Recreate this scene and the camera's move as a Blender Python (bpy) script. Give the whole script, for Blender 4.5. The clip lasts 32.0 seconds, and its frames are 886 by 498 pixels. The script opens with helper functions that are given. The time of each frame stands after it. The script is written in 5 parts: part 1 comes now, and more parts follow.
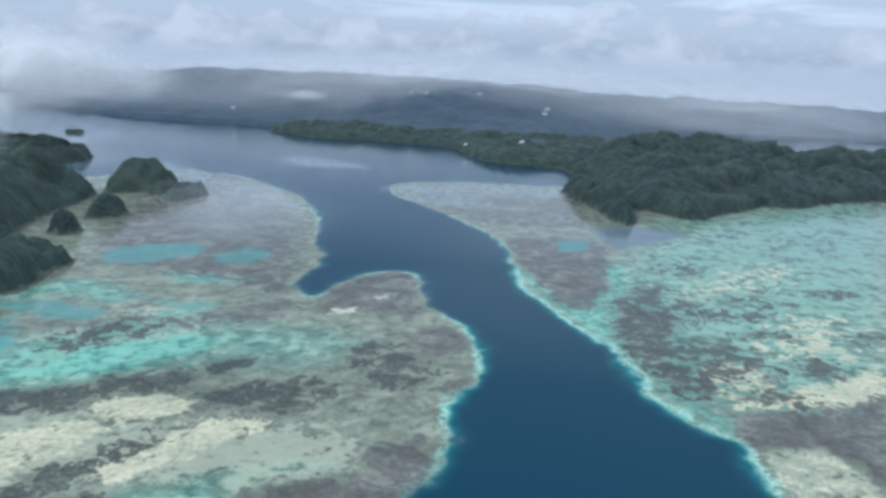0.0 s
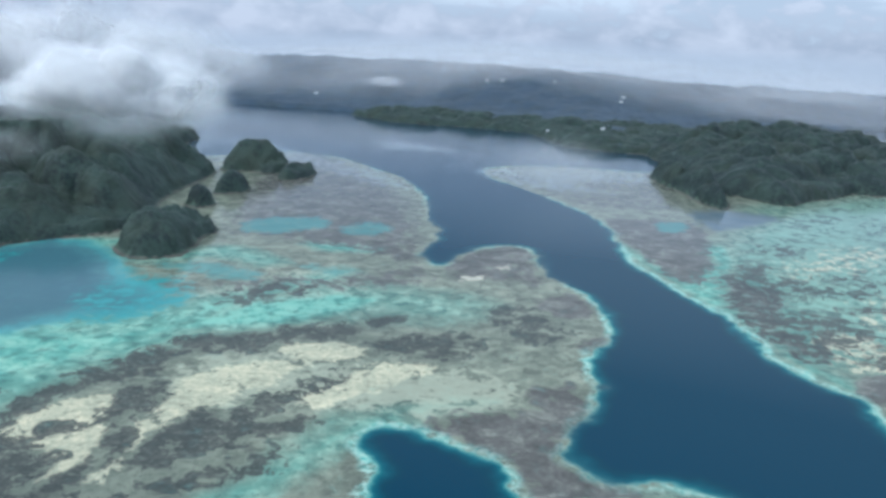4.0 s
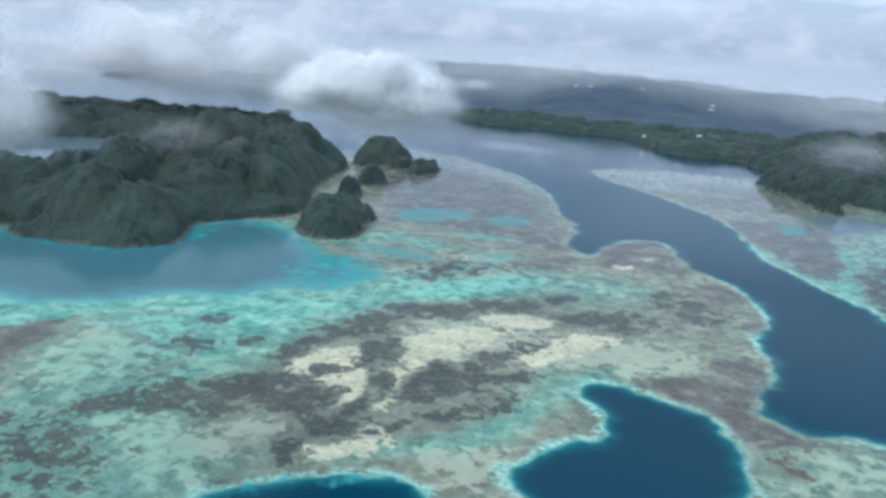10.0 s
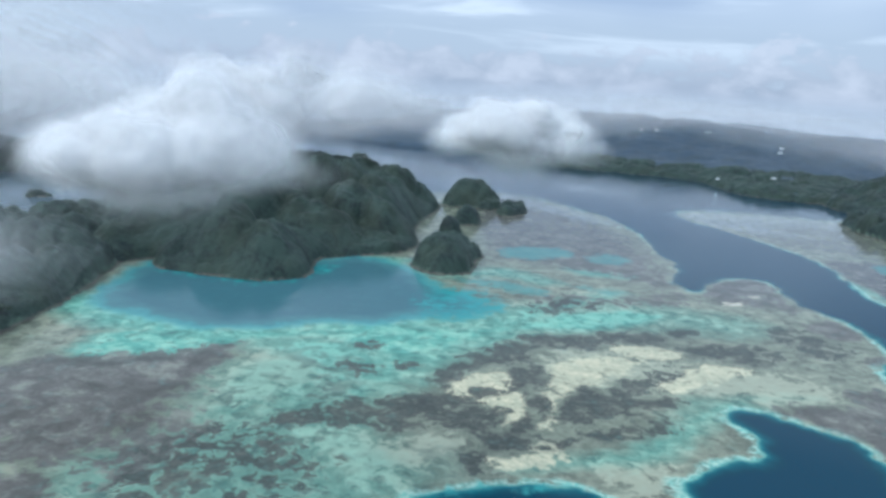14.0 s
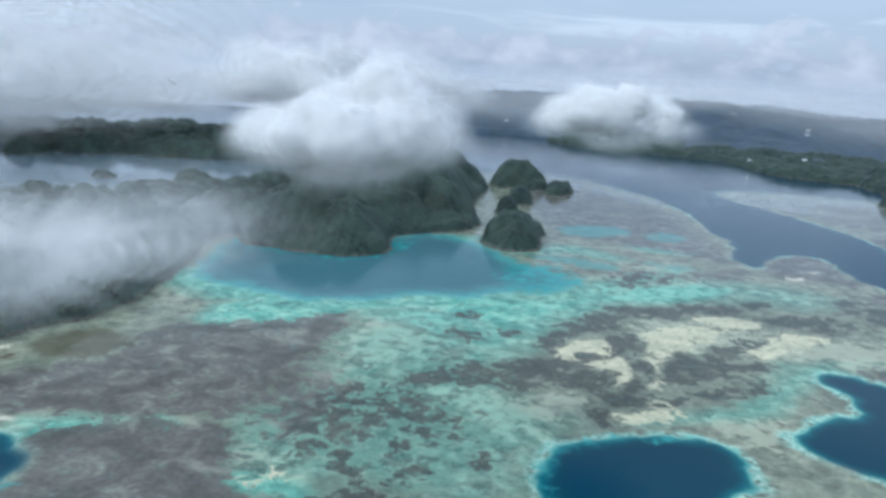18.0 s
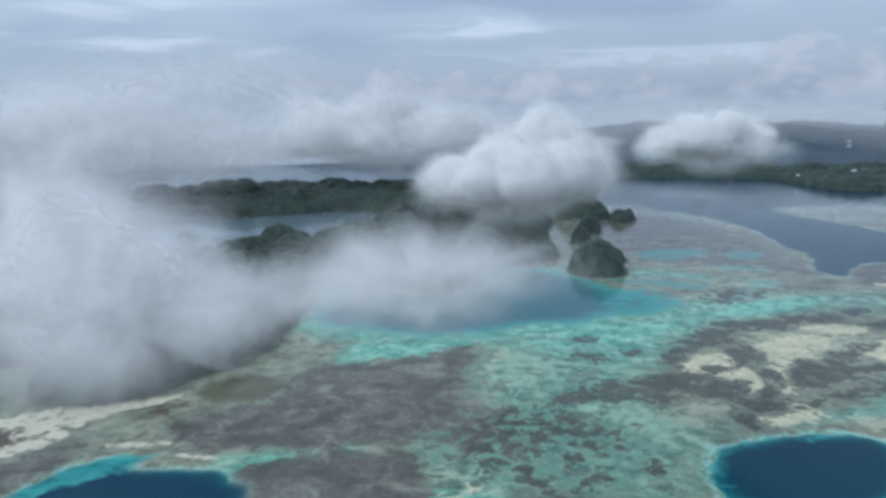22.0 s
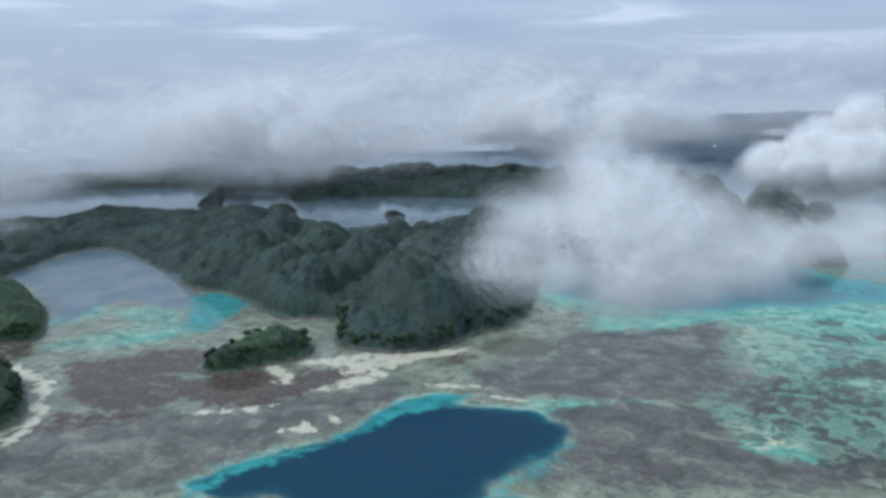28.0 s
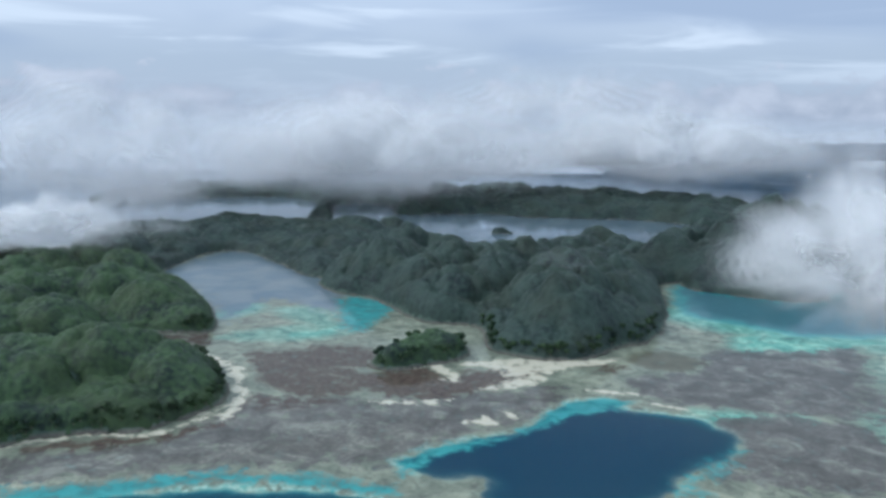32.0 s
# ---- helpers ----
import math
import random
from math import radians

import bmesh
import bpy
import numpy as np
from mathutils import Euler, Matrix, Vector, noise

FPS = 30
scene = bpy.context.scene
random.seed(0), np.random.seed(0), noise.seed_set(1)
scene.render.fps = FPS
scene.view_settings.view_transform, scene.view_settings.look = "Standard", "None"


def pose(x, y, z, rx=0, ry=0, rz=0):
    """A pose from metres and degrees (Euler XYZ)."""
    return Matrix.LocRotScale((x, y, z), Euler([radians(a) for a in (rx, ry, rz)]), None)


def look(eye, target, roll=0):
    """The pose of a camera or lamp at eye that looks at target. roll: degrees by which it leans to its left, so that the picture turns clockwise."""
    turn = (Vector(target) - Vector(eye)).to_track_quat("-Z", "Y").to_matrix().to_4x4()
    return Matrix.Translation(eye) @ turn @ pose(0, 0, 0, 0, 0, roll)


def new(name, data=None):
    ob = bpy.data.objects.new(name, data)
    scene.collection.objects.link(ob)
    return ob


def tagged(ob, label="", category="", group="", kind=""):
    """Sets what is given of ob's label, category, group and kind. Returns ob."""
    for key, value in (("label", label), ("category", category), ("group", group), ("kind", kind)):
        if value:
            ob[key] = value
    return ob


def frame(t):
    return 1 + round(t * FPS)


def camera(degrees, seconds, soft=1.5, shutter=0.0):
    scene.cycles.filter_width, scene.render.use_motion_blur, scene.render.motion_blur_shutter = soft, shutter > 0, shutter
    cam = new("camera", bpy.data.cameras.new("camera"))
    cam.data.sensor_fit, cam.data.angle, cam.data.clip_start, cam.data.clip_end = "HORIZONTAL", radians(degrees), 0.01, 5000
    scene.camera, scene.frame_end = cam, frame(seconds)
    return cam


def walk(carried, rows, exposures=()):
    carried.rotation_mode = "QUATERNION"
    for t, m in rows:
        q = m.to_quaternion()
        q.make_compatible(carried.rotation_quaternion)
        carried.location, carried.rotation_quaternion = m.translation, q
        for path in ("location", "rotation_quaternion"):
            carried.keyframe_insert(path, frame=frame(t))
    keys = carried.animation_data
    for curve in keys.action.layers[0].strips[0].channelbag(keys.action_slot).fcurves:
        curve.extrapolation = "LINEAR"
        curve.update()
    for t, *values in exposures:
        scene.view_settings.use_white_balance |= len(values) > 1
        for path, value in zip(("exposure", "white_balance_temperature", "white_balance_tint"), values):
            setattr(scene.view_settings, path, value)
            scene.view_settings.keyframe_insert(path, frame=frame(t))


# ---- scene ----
cam = camera(60.0, 32.0, soft=3.4)
METRES, EYE, TILT, LEAN, TURN = 1130.0, 330.0, 0.0, 0.0, 0.0
ROWS = [
    (0.0, 0.00005, 0.00068, 0.00024, 0.55, -14.01, -2.20),
    (0.5, -0.01074, -0.01022, 0.00000, 1.98, -14.70, -1.27),
    (1.0, -0.02156, -0.02111, -0.00029, 2.76, -14.63, -1.10),
    (1.5, -0.03241, -0.03198, -0.00061, 3.06, -14.17, -1.66),
    (2.0, -0.04328, -0.04283, -0.00093, 3.21, -13.89, -1.76),
    (2.5, -0.05417, -0.05363, -0.00126, 3.56, -13.90, -1.93),
    (4.5, -0.09786, -0.09621, -0.00234, 5.05, -15.59, -2.62),
    (5.0, -0.10882, -0.10666, -0.00254, 5.43, -16.09, -3.00),
    (5.5, -0.11980, -0.11703, -0.00271, 6.20, -16.57, -2.82),
    (6.0, -0.13080, -0.12732, -0.00285, 7.11, -16.82, -2.40),
    (6.5, -0.14182, -0.13751, -0.00297, 7.33, -17.24, -2.40),
    (7.0, -0.15288, -0.14761, -0.00306, 7.35, -17.44, -3.05),
    (7.5, -0.16396, -0.15763, -0.00314, 7.46, -17.46, -3.45),
    (8.0, -0.17508, -0.16755, -0.00320, 7.27, -17.16, -3.39),
    (8.5, -0.18625, -0.17739, -0.00326, 6.73, -16.58, -3.25),
    (9.0, -0.19745, -0.18716, -0.00331, 7.07, -15.72, -3.20),
    (9.5, -0.20870, -0.19687, -0.00337, 8.01, -15.13, -3.30),
    (10.0, -0.22000, -0.20653, -0.00344, 8.97, -15.03, -3.44),
    (10.5, -0.23133, -0.21614, -0.00352, 9.77, -14.95, -3.67),
    (11.0, -0.24271, -0.22573, -0.00362, 10.08, -14.65, -3.98),
    (11.5, -0.25412, -0.23529, -0.00374, 10.23, -14.33, -4.33),
    (12.0, -0.26557, -0.24484, -0.00388, 10.03, -14.34, -4.46),
    (12.5, -0.27705, -0.25438, -0.00405, 10.51, -14.33, -4.04),
    (13.0, -0.28856, -0.26392, -0.00426, 11.96, -13.56, -3.21),
    (13.5, -0.30010, -0.27347, -0.00449, 12.35, -12.48, -2.96),
    (15.5, -0.34647, -0.31193, -0.00557, 11.89, -11.69, -3.61),
    (16.0, -0.35809, -0.32164, -0.00579, 12.07, -11.53, -4.08),
    (16.5, -0.36972, -0.33137, -0.00595, 11.85, -11.39, -4.15),
    (17.0, -0.38136, -0.34114, -0.00605, 11.65, -11.69, -4.25),
    (17.5, -0.39301, -0.35093, -0.00609, 12.01, -12.57, -4.23),
    (18.0, -0.40466, -0.36073, -0.00606, 12.68, -13.38, -3.02),
    (18.5, -0.41632, -0.37056, -0.00596, 12.51, -14.23, -1.79),
    (19.0, -0.42798, -0.38039, -0.00580, 12.15, -15.35, -1.59),
    (19.5, -0.43964, -0.39024, -0.00557, 12.14, -15.16, -1.29),
    (20.0, -0.45129, -0.40011, -0.00527, 12.43, -14.44, -1.58),
    (20.5, -0.46292, -0.41001, -0.00493, 12.41, -13.79, -1.82),
    (21.0, -0.47450, -0.41998, -0.00454, 13.37, -12.44, -1.12),
    (21.5, -0.48602, -0.43004, -0.00412, 13.91, -10.96, 0.26),
    (22.0, -0.49744, -0.44024, -0.00367, 13.76, -10.32, 1.62),
    (22.5, -0.50877, -0.45061, -0.00322, 14.45, -9.93, 2.05),
    (23.0, -0.51998, -0.46118, -0.00276, 15.12, -9.22, 1.65),
    (23.5, -0.53106, -0.47196, -0.00229, 15.39, -8.63, 1.19),
    (24.0, -0.54203, -0.48297, -0.00182, 15.95, -8.38, 0.86),
    (24.5, -0.55287, -0.49421, -0.00134, 16.84, -8.55, 0.39),
    (25.0, -0.56360, -0.50569, -0.00086, 17.93, -8.99, 0.10),
    (25.5, -0.57421, -0.51742, -0.00037, 19.21, -9.63, 0.05),
    (26.0, -0.58471, -0.52939, 0.00014, 20.52, -10.47, 0.39),
    (26.5, -0.59510, -0.54161, 0.00066, 21.55, -11.19, 0.57),
    (28.5, -0.63578, -0.59304, 0.00283, 23.72, -10.82, 1.14),
    (29.0, -0.64579, -0.60654, 0.00338, 23.88, -10.09, 0.83),
    (29.5, -0.65577, -0.62030, 0.00393, 24.09, -9.74, 0.36),
    (30.0, -0.66573, -0.63433, 0.00447, 24.89, -9.43, 0.35),
    (30.5, -0.67559, -0.64849, 0.00498, 25.84, -8.71, 0.53),
    (31.0, -0.68532, -0.66273, 0.00544, 26.79, -8.37, 0.31),
    (31.5, -0.69493, -0.67706, 0.00589, 27.74, -8.84, -0.10),
    (32.0, -0.70442, -0.69146, 0.00629, 28.39, -9.54, -0.58),
]
walk(cam, [(t, pose(0, 0, EYE, TILT, LEAN, TURN) @ pose(METRES * x, METRES * y, METRES * z, 90 + pitch, roll, yaw)) for t, x, y, z, yaw, pitch, roll in ROWS],
     [(0.0, 0.10, 5740, 8.0), (5.0, 0.17, 5720, 8.0), (9.0, 0.19, 5720, 7.5), (12.0, 0.16, 5720, 7.0), (19.0, 0.08, 5720, 7.0), (22.0, -0.20, 5790, 8.0), (24.5, -0.24, 5810, 9.0), (26.0, -0.18, 5810, 9.0), (29.0, -0.08, 5810, 9.0), (32.0, 0.0, 5810, 9.0)])

# ---- light ----
world = bpy.data.worlds.new("overcast_sky")
scene.world = world
world.use_nodes = True
SUN_ELEV, SUN_ROT = radians(44), radians(235)


class Net:
    """Short spelling for node trees."""

    def __init__(self, tree):
        self.t = tree
        tree.nodes.clear()

    def n(self, kind, **values):
        node = self.t.nodes.new(kind)
        if "operation" in values:
            node.operation = values["operation"]
        if "blend_type" in values:
            node.data_type, node.blend_type = values["data_type"], values["blend_type"]
        if "interpolation_type" in values:
            node.interpolation_type = values["interpolation_type"]
        if "attribute_name" in values:
            node.attribute_name = values["attribute_name"]
        return node

    def link(self, a, b):
        if hasattr(a, "links"):
            self.t.links.new(a, b)
        else:
            b.default_value = a

    def math(self, op, a, b=0.0, c=0.0, clamp=False):
        m = self.n("ShaderNodeMath", operation=op)
        m.use_clamp = clamp
        for i, v in enumerate((a, b, c)):
            self.link(v, m.inputs[i])
        return m.outputs[0]

    def step(self, v, lo, hi, a=0.0, b=1.0):
        m = self.n("ShaderNodeMapRange", interpolation_type="SMOOTHSTEP")
        for i, x in enumerate((v, lo, hi, a, b)):
            self.link(x, m.inputs[i])
        return m.outputs[0]

    def mix(self, fac, a, b, kind="MIX"):
        m = self.n("ShaderNodeMix", data_type="RGBA", blend_type=kind)
        self.link(fac, m.inputs[0])
        self.link((*a, 1) if isinstance(a, tuple) else a, m.inputs[6])
        self.link((*b, 1) if isinstance(b, tuple) else b, m.inputs[7])
        return m.outputs[2]

    def noise(self, vec, scale, detail=3.0, rough=0.55, distort=0.0):
        m = self.n("ShaderNodeTexNoise")
        if vec is not None:
            self.link(vec, m.inputs["Vector"])
        m.inputs["Scale"].default_value = scale
        m.inputs["Detail"].default_value = detail
        m.inputs["Roughness"].default_value = rough
        m.inputs["Distortion"].default_value = distort
        return m.outputs[0]

    def scaled(self, vec, x, y, z):
        m = self.n("ShaderNodeMapping")
        self.link(vec, m.inputs[0])
        m.inputs["Scale"].default_value = (x, y, z)
        return m.outputs[0]

    def attr(self, name):
        return self.n("ShaderNodeAttribute", attribute_name=name).outputs["Fac"]

    def ramp(self, fac, stops):
        m = self.n("ShaderNodeValToRGB")
        r = m.color_ramp
        while len(r.elements) < len(stops):
            r.elements.new(0.5)
        for e, (p, c) in zip(r.elements, stops):
            e.position, e.color = p, (*c, 1)
        self.link(fac, m.inputs[0])
        return m.outputs[0]


w = Net(world.node_tree)
way = w.n("ShaderNodeTexCoord").outputs["Generated"]
sky = w.n("ShaderNodeTexSky")
sky.sky_type, sky.sun_disc, sky.sun_elevation, sky.sun_rotation = "NISHITA", False, SUN_ELEV, SUN_ROT
clear = w.mix(1.0, sky.outputs[0], (0.1, 0.1, 0.1), "MULTIPLY")
split = w.n("ShaderNodeSeparateXYZ")
w.link(way, split.inputs[0])
up = split.outputs[2]
deck = w.ramp(w.step(up, -0.05, 0.45), [(0.0, (0.46, 0.53, 0.63)), (0.15, (0.48, 0.56, 0.66)), (0.28, (0.58, 0.66, 0.77)), (0.55, (0.62, 0.73, 0.88)), (1.0, (0.92, 1.02, 1.12))])
streak = w.noise(w.scaled(way, 1.0, 1.0, 9.0), 3.2, 6.0, 0.55, 0.6)
broad = w.noise(w.scaled(way, 1.0, 1.0, 3.0), 1.7, 3.0, 0.5, 0.3)
high = w.step(up, 0.02, 0.08)
deck = w.mix(w.math("MULTIPLY", w.step(streak, 0.50, 0.68), w.math("MULTIPLY", high, 0.75)), deck, (0.78, 0.86, 0.95))
deck = w.mix(w.math("MULTIPLY", w.step(broad, 0.52, 0.66), w.math("MULTIPLY", high, 0.7)), deck, (0.36, 0.45, 0.60))
heap = w.noise(w.scaled(way, 1.0, 1.0, 2.0), 13.0, 6.0, 0.6, 0.2)
rise = w.math("ADD", heap, w.math("MULTIPLY", w.math("SUBTRACT", 0.055, up), 5.0))
band = w.math("MULTIPLY", w.step(rise, 0.52, 0.62), w.step(up, -0.01, 0.015))
deck = w.mix(w.math("MULTIPLY", band, 0.85), deck, w.ramp(heap, [(0.35, (0.34, 0.40, 0.50)), (0.65, (0.60, 0.64, 0.73))]))
whole = w.mix(0.94, clear, deck)
back = w.n("ShaderNodeBackground")
w.link(whole, back.inputs[0])
back.inputs[1].default_value = 1.0
w.link(back.outputs[0], w.n("ShaderNodeOutputWorld").inputs[0])

sun = new("sun", bpy.data.lights.new("sun", "SUN"))
sun.data.energy, sun.data.angle, sun.data.color = 1.5, radians(25), (1.0, 0.98, 0.94)
sun.matrix_world = look((0, 0, 800), (800 * math.cos(SUN_ELEV) / math.sin(SUN_ELEV) * math.sin(SUN_ROT + math.pi), -800 * math.cos(SUN_ELEV) / math.sin(SUN_ELEV) * math.cos(SUN_ROT), 0))
scene.cycles.transparent_max_bounces = 64
scene.cycles.diffuse_bounces = 12


# ---- materials ----
def material(name):
    m = bpy.data.materials.new(name)
    m.use_nodes = True
    net = Net(m.node_tree)
    b = net.n("ShaderNodeBsdfPrincipled")
    net.link(b.outputs[0], net.n("ShaderNodeOutputMaterial").inputs[0])
    return m, net, b


def place(net):
    return net.n("ShaderNodeNewGeometry").outputs["Position"]


def reef_material():
    m = bpy.data.materials.new("reef_and_water")
    m.use_nodes = True
    q = Net(m.node_tree)
    out = q.n("ShaderNodeOutputMaterial")
    p = place(q)
    n1, n2, n3 = q.noise(p, 0.014, 4, 0.55, 0.5), q.noise(p, 0.050, 6, 0.66, 0.4), q.noise(p, 0.16, 4, 0.6, 0.3)
    blot, fine = q.noise(p, 0.058, 6, 0.66, 0.15), q.noise(p, 0.32, 3, 0.6, 0.2)
    jag = q.math("MULTIPLY_ADD", q.math("SUBTRACT", n2, 0.5), 2.2, q.math("MULTIPLY", q.math("SUBTRACT", n3, 0.5), 0.6))
    grain = q.math("MULTIPLY_ADD", q.math("SUBTRACT", fine, 0.5), 0.5, q.math("MULTIPLY_ADD", q.math("SUBTRACT", n3, 0.5), 0.9, 0.5))

    def cover(name, width=0.09, push=1.0):
        v = q.math("MULTIPLY_ADD", jag, push, q.attr(name))
        return q.math("MULTIPLY", q.step(v, 0.5 - width, 0.5 + width), q.step(q.attr(name), 0.03, 0.2))

    coarse = q.noise(p, 0.024, 5, 0.6, 0.9)
    col = q.ramp(q.math("MULTIPLY_ADD", coarse, 0.55, q.math("MULTIPLY", n2, 0.45)), [(0.34, (0.100, 0.108, 0.088)), (0.45, (0.165, 0.180, 0.140)), (0.54, (0.235, 0.250, 0.190)), (0.66, (0.36, 0.365, 0.275))])
    col = q.mix(q.math("MULTIPLY", q.math("MULTIPLY", q.step(blot, 0.52, 0.60), q.step(n1, 0.36, 0.58)), 0.75), col, (0.095, 0.100, 0.085))
    col = q.mix(q.math("MULTIPLY", q.step(grain, 0.40, 0.75), 0.16), col, (0.40, 0.43, 0.34))
    col = q.mix(q.math("MULTIPLY", q.step(grain, 0.50, 0.25), 0.18), col, (0.10, 0.115, 0.095))
    tq = q.attr("turq")
    col = q.mix(q.math("MULTIPLY", q.math("MULTIPLY_ADD", jag, 0.30, tq, clamp=True), q.math("MULTIPLY", q.step(tq, 0.0, 0.15), 0.97)), col,
                q.ramp(q.math("MULTIPLY_ADD", coarse, 0.5, q.math("MULTIPLY", n2, 0.5)), [(0.36, (0.060, 0.245, 0.205)), (0.48, (0.135, 0.385, 0.305)), (0.60, (0.31, 0.55, 0.42))]))
    col = q.mix(q.math("MULTIPLY", q.math("MULTIPLY", q.step(tq, 0.1, 0.5), q.step(blot, 0.53, 0.62)), 0.6), col, (0.062, 0.135, 0.12))
    col = q.mix(q.math("MULTIPLY", cover("pale", 0.20, 1.6), 0.62), col, q.mix(q.step(tq, 0.2, 0.8), (0.43, 0.44, 0.33), (0.24, 0.50, 0.39)))
    sp = q.math("MULTIPLY", q.math("MULTIPLY", q.attr("speck"), q.step(n1, 0.34, 0.56)), q.step(q.math("MULTIPLY_ADD", coarse, 0.5, q.math("MULTIPLY_ADD", n3, 0.2, q.math("MULTIPLY", blot, 0.3))), 0.500, 0.535))
    col = q.mix(q.math("MULTIPLY", q.attr("speck"), 0.12), col, (0.10, 0.15, 0.13))
    col = q.mix(q.math("MULTIPLY", sp, 0.9), col, q.mix(q.step(n2, 0.3, 0.7), (0.055, 0.085, 0.078), (0.12, 0.16, 0.14)))
    col = q.mix(q.math("MULTIPLY", cover("sand", 0.16, 1.7), 0.92), col, q.ramp(q.math("MULTIPLY_ADD", coarse, 0.5, q.math("MULTIPLY", n3, 0.5)), [(0.34, (0.30, 0.295, 0.215)), (0.47, (0.47, 0.445, 0.32)), (0.62, (0.72, 0.635, 0.44))]))
    col = q.mix(q.math("MULTIPLY", cover("grey", 0.18, 1.4), 0.93), col, q.ramp(q.math("MULTIPLY_ADD", coarse, 0.70, q.math("MULTIPLY", n3, 0.30)), [(0.33, (0.070, 0.065, 0.061)), (0.46, (0.102, 0.095, 0.090)), (0.54, (0.134, 0.125, 0.117)), (0.64, (0.23, 0.225, 0.195))]))
    col = q.mix(q.math("MULTIPLY", cover("dark", 0.12, 2.1), q.step(grain, 0.85, 0.45, 0.78, 0.95)), col, q.ramp(q.math("MULTIPLY_ADD", coarse, 0.5, q.math("MULTIPLY", n3, 0.5)), [(0.36, (0.048, 0.053, 0.052)), (0.50, (0.070, 0.075, 0.069)), (0.62, (0.112, 0.114, 0.098))]))
    col = q.mix(q.math("MULTIPLY", cover("brown", 0.26, 1.25), 0.88), col, q.mix(q.step(n3, 0.3, 0.7), (0.045, 0.027, 0.022), (0.105, 0.070, 0.058)))
    col = q.mix(q.math("MULTIPLY", cover("olive", 0.4, 1.3), 0.8), col, (0.098, 0.088, 0.062))
    col = q.mix(q.math("MULTIPLY", cover("beach", 0.28, 1.6), 0.9), col, q.mix(n3, (0.48, 0.43, 0.33), (0.68, 0.62, 0.50)))
    col = q.mix(q.math("MULTIPLY", q.math("MULTIPLY", q.step(q.math("MULTIPLY_ADD", jag, 0.9, q.attr("pool")), 0.15, 0.85), q.step(q.attr("pool"), 0.02, 0.2)), 0.66), col, q.mix(n1, (0.055, 0.24, 0.24), (0.085, 0.31, 0.29)))
    lag = q.math("MULTIPLY_ADD", jag, 0.30, q.attr("lagoon"))
    col = q.mix(q.step(lag, 0.02, 0.55), col, q.ramp(lag, [(0.1, (0.11, 0.42, 0.38)), (0.35, (0.07, 0.30, 0.31)), (0.62, (0.075, 0.185, 0.205)), (1.0, (0.055, 0.138, 0.165))]))
    col = q.mix(1.0, col, (0.97, 1.0, 0.98), "MULTIPLY")
    edge = q.math("MULTIPLY_ADD", jag, 6.0, q.attr("deep"))
    rimw = q.math("MULTIPLY", q.math("MULTIPLY", q.step(edge, -15.0, -5.0), q.step(q.math("MULTIPLY_ADD", n2, 0.6, q.math("MULTIPLY", n3, 0.4)), 0.38, 0.55)), q.attr("rim"))
    col = q.mix(q.math("MULTIPLY", rimw, 0.92), col, q.mix(q.step(n3, 0.40, 0.58), (0.13, 0.46, 0.39), (0.40, 0.58, 0.48)))
    lip = q.mix(q.attr("rim"), (0.085, 0.14, 0.145), (0.17, 0.41, 0.35))
    sea = q.ramp(q.step(edge, -3.0, 24.0), [(0.0, (0.028, 0.18, 0.18)), (0.12, (0.014, 0.125, 0.145)), (0.32, (0.006, 0.074, 0.102)), (0.75, (0.004, 0.045, 0.071)), (1.0, (0.003, 0.040, 0.071))])
    murk = q.ramp(q.step(edge, -3.0, 24.0), [(0.0, (0.055, 0.095, 0.105)), (0.2, (0.020, 0.070, 0.095)), (0.5, (0.006, 0.050, 0.080)), (1.0, (0.003, 0.040, 0.071))])
    sea = q.mix(q.step(edge, -4.0, 4.0), lip, q.mix(q.step(q.attr("rim"), 0.1, 0.8), murk, sea))
    col = q.mix(q.step(edge, -4.0, 0.5), col, sea)
    # quiet water: sky reflection is put into its grey-blue colour
    col = q.mix(q.math("MULTIPLY", cover("water_sheen", 0.35, 0.8), 0.95), col, q.mix(q.step(n1, 0.35, 0.65), (0.10, 0.15, 0.185), (0.15, 0.195, 0.22)))
    col = q.mix(q.math("MULTIPLY", cover("shelf_and_shade", 0.35, 0.9), 0.92), col, q.mix(q.step(n2, 0.35, 0.65), (0.020, 0.19, 0.20), (0.05, 0.30, 0.29)))
    col = q.mix(q.math("MULTIPLY", cover("pale_streak", 0.35, 1.3), 0.7), col, (0.33, 0.38, 0.41))
    bump = q.n("ShaderNodeBump")
    bump.inputs["Strength"].default_value = 0.15
    bump.inputs["Distance"].default_value = 0.2
    q.link(q.noise(p, 0.45, 3, 0.6), bump.inputs["Height"])
    bed, shine, both = q.n("ShaderNodeBsdfDiffuse"), q.n("ShaderNodeBsdfGlossy"), q.n("ShaderNodeMixShader")
    q.link(col, bed.inputs["Color"])
    shine.inputs["Roughness"].default_value = 0.12
    q.link(bump.outputs[0], shine.inputs["Normal"])
    angle = q.n("ShaderNodeLayerWeight").outputs["Facing"]
    gloss = q.ramp(angle, [(0.40, (0.012,) * 3), (0.60, (0.035,) * 3), (0.74, (0.12,) * 3), (0.83, (0.34,) * 3), (0.90, (0.62,) * 3), (1.0, (0.9,) * 3)])
    q.link(gloss, both.inputs[0])
    q.link(bed.outputs[0], both.inputs[1])
    q.link(shine.outputs[0], both.inputs[2])
    q.link(both.outputs[0], out.inputs[0])
    return m


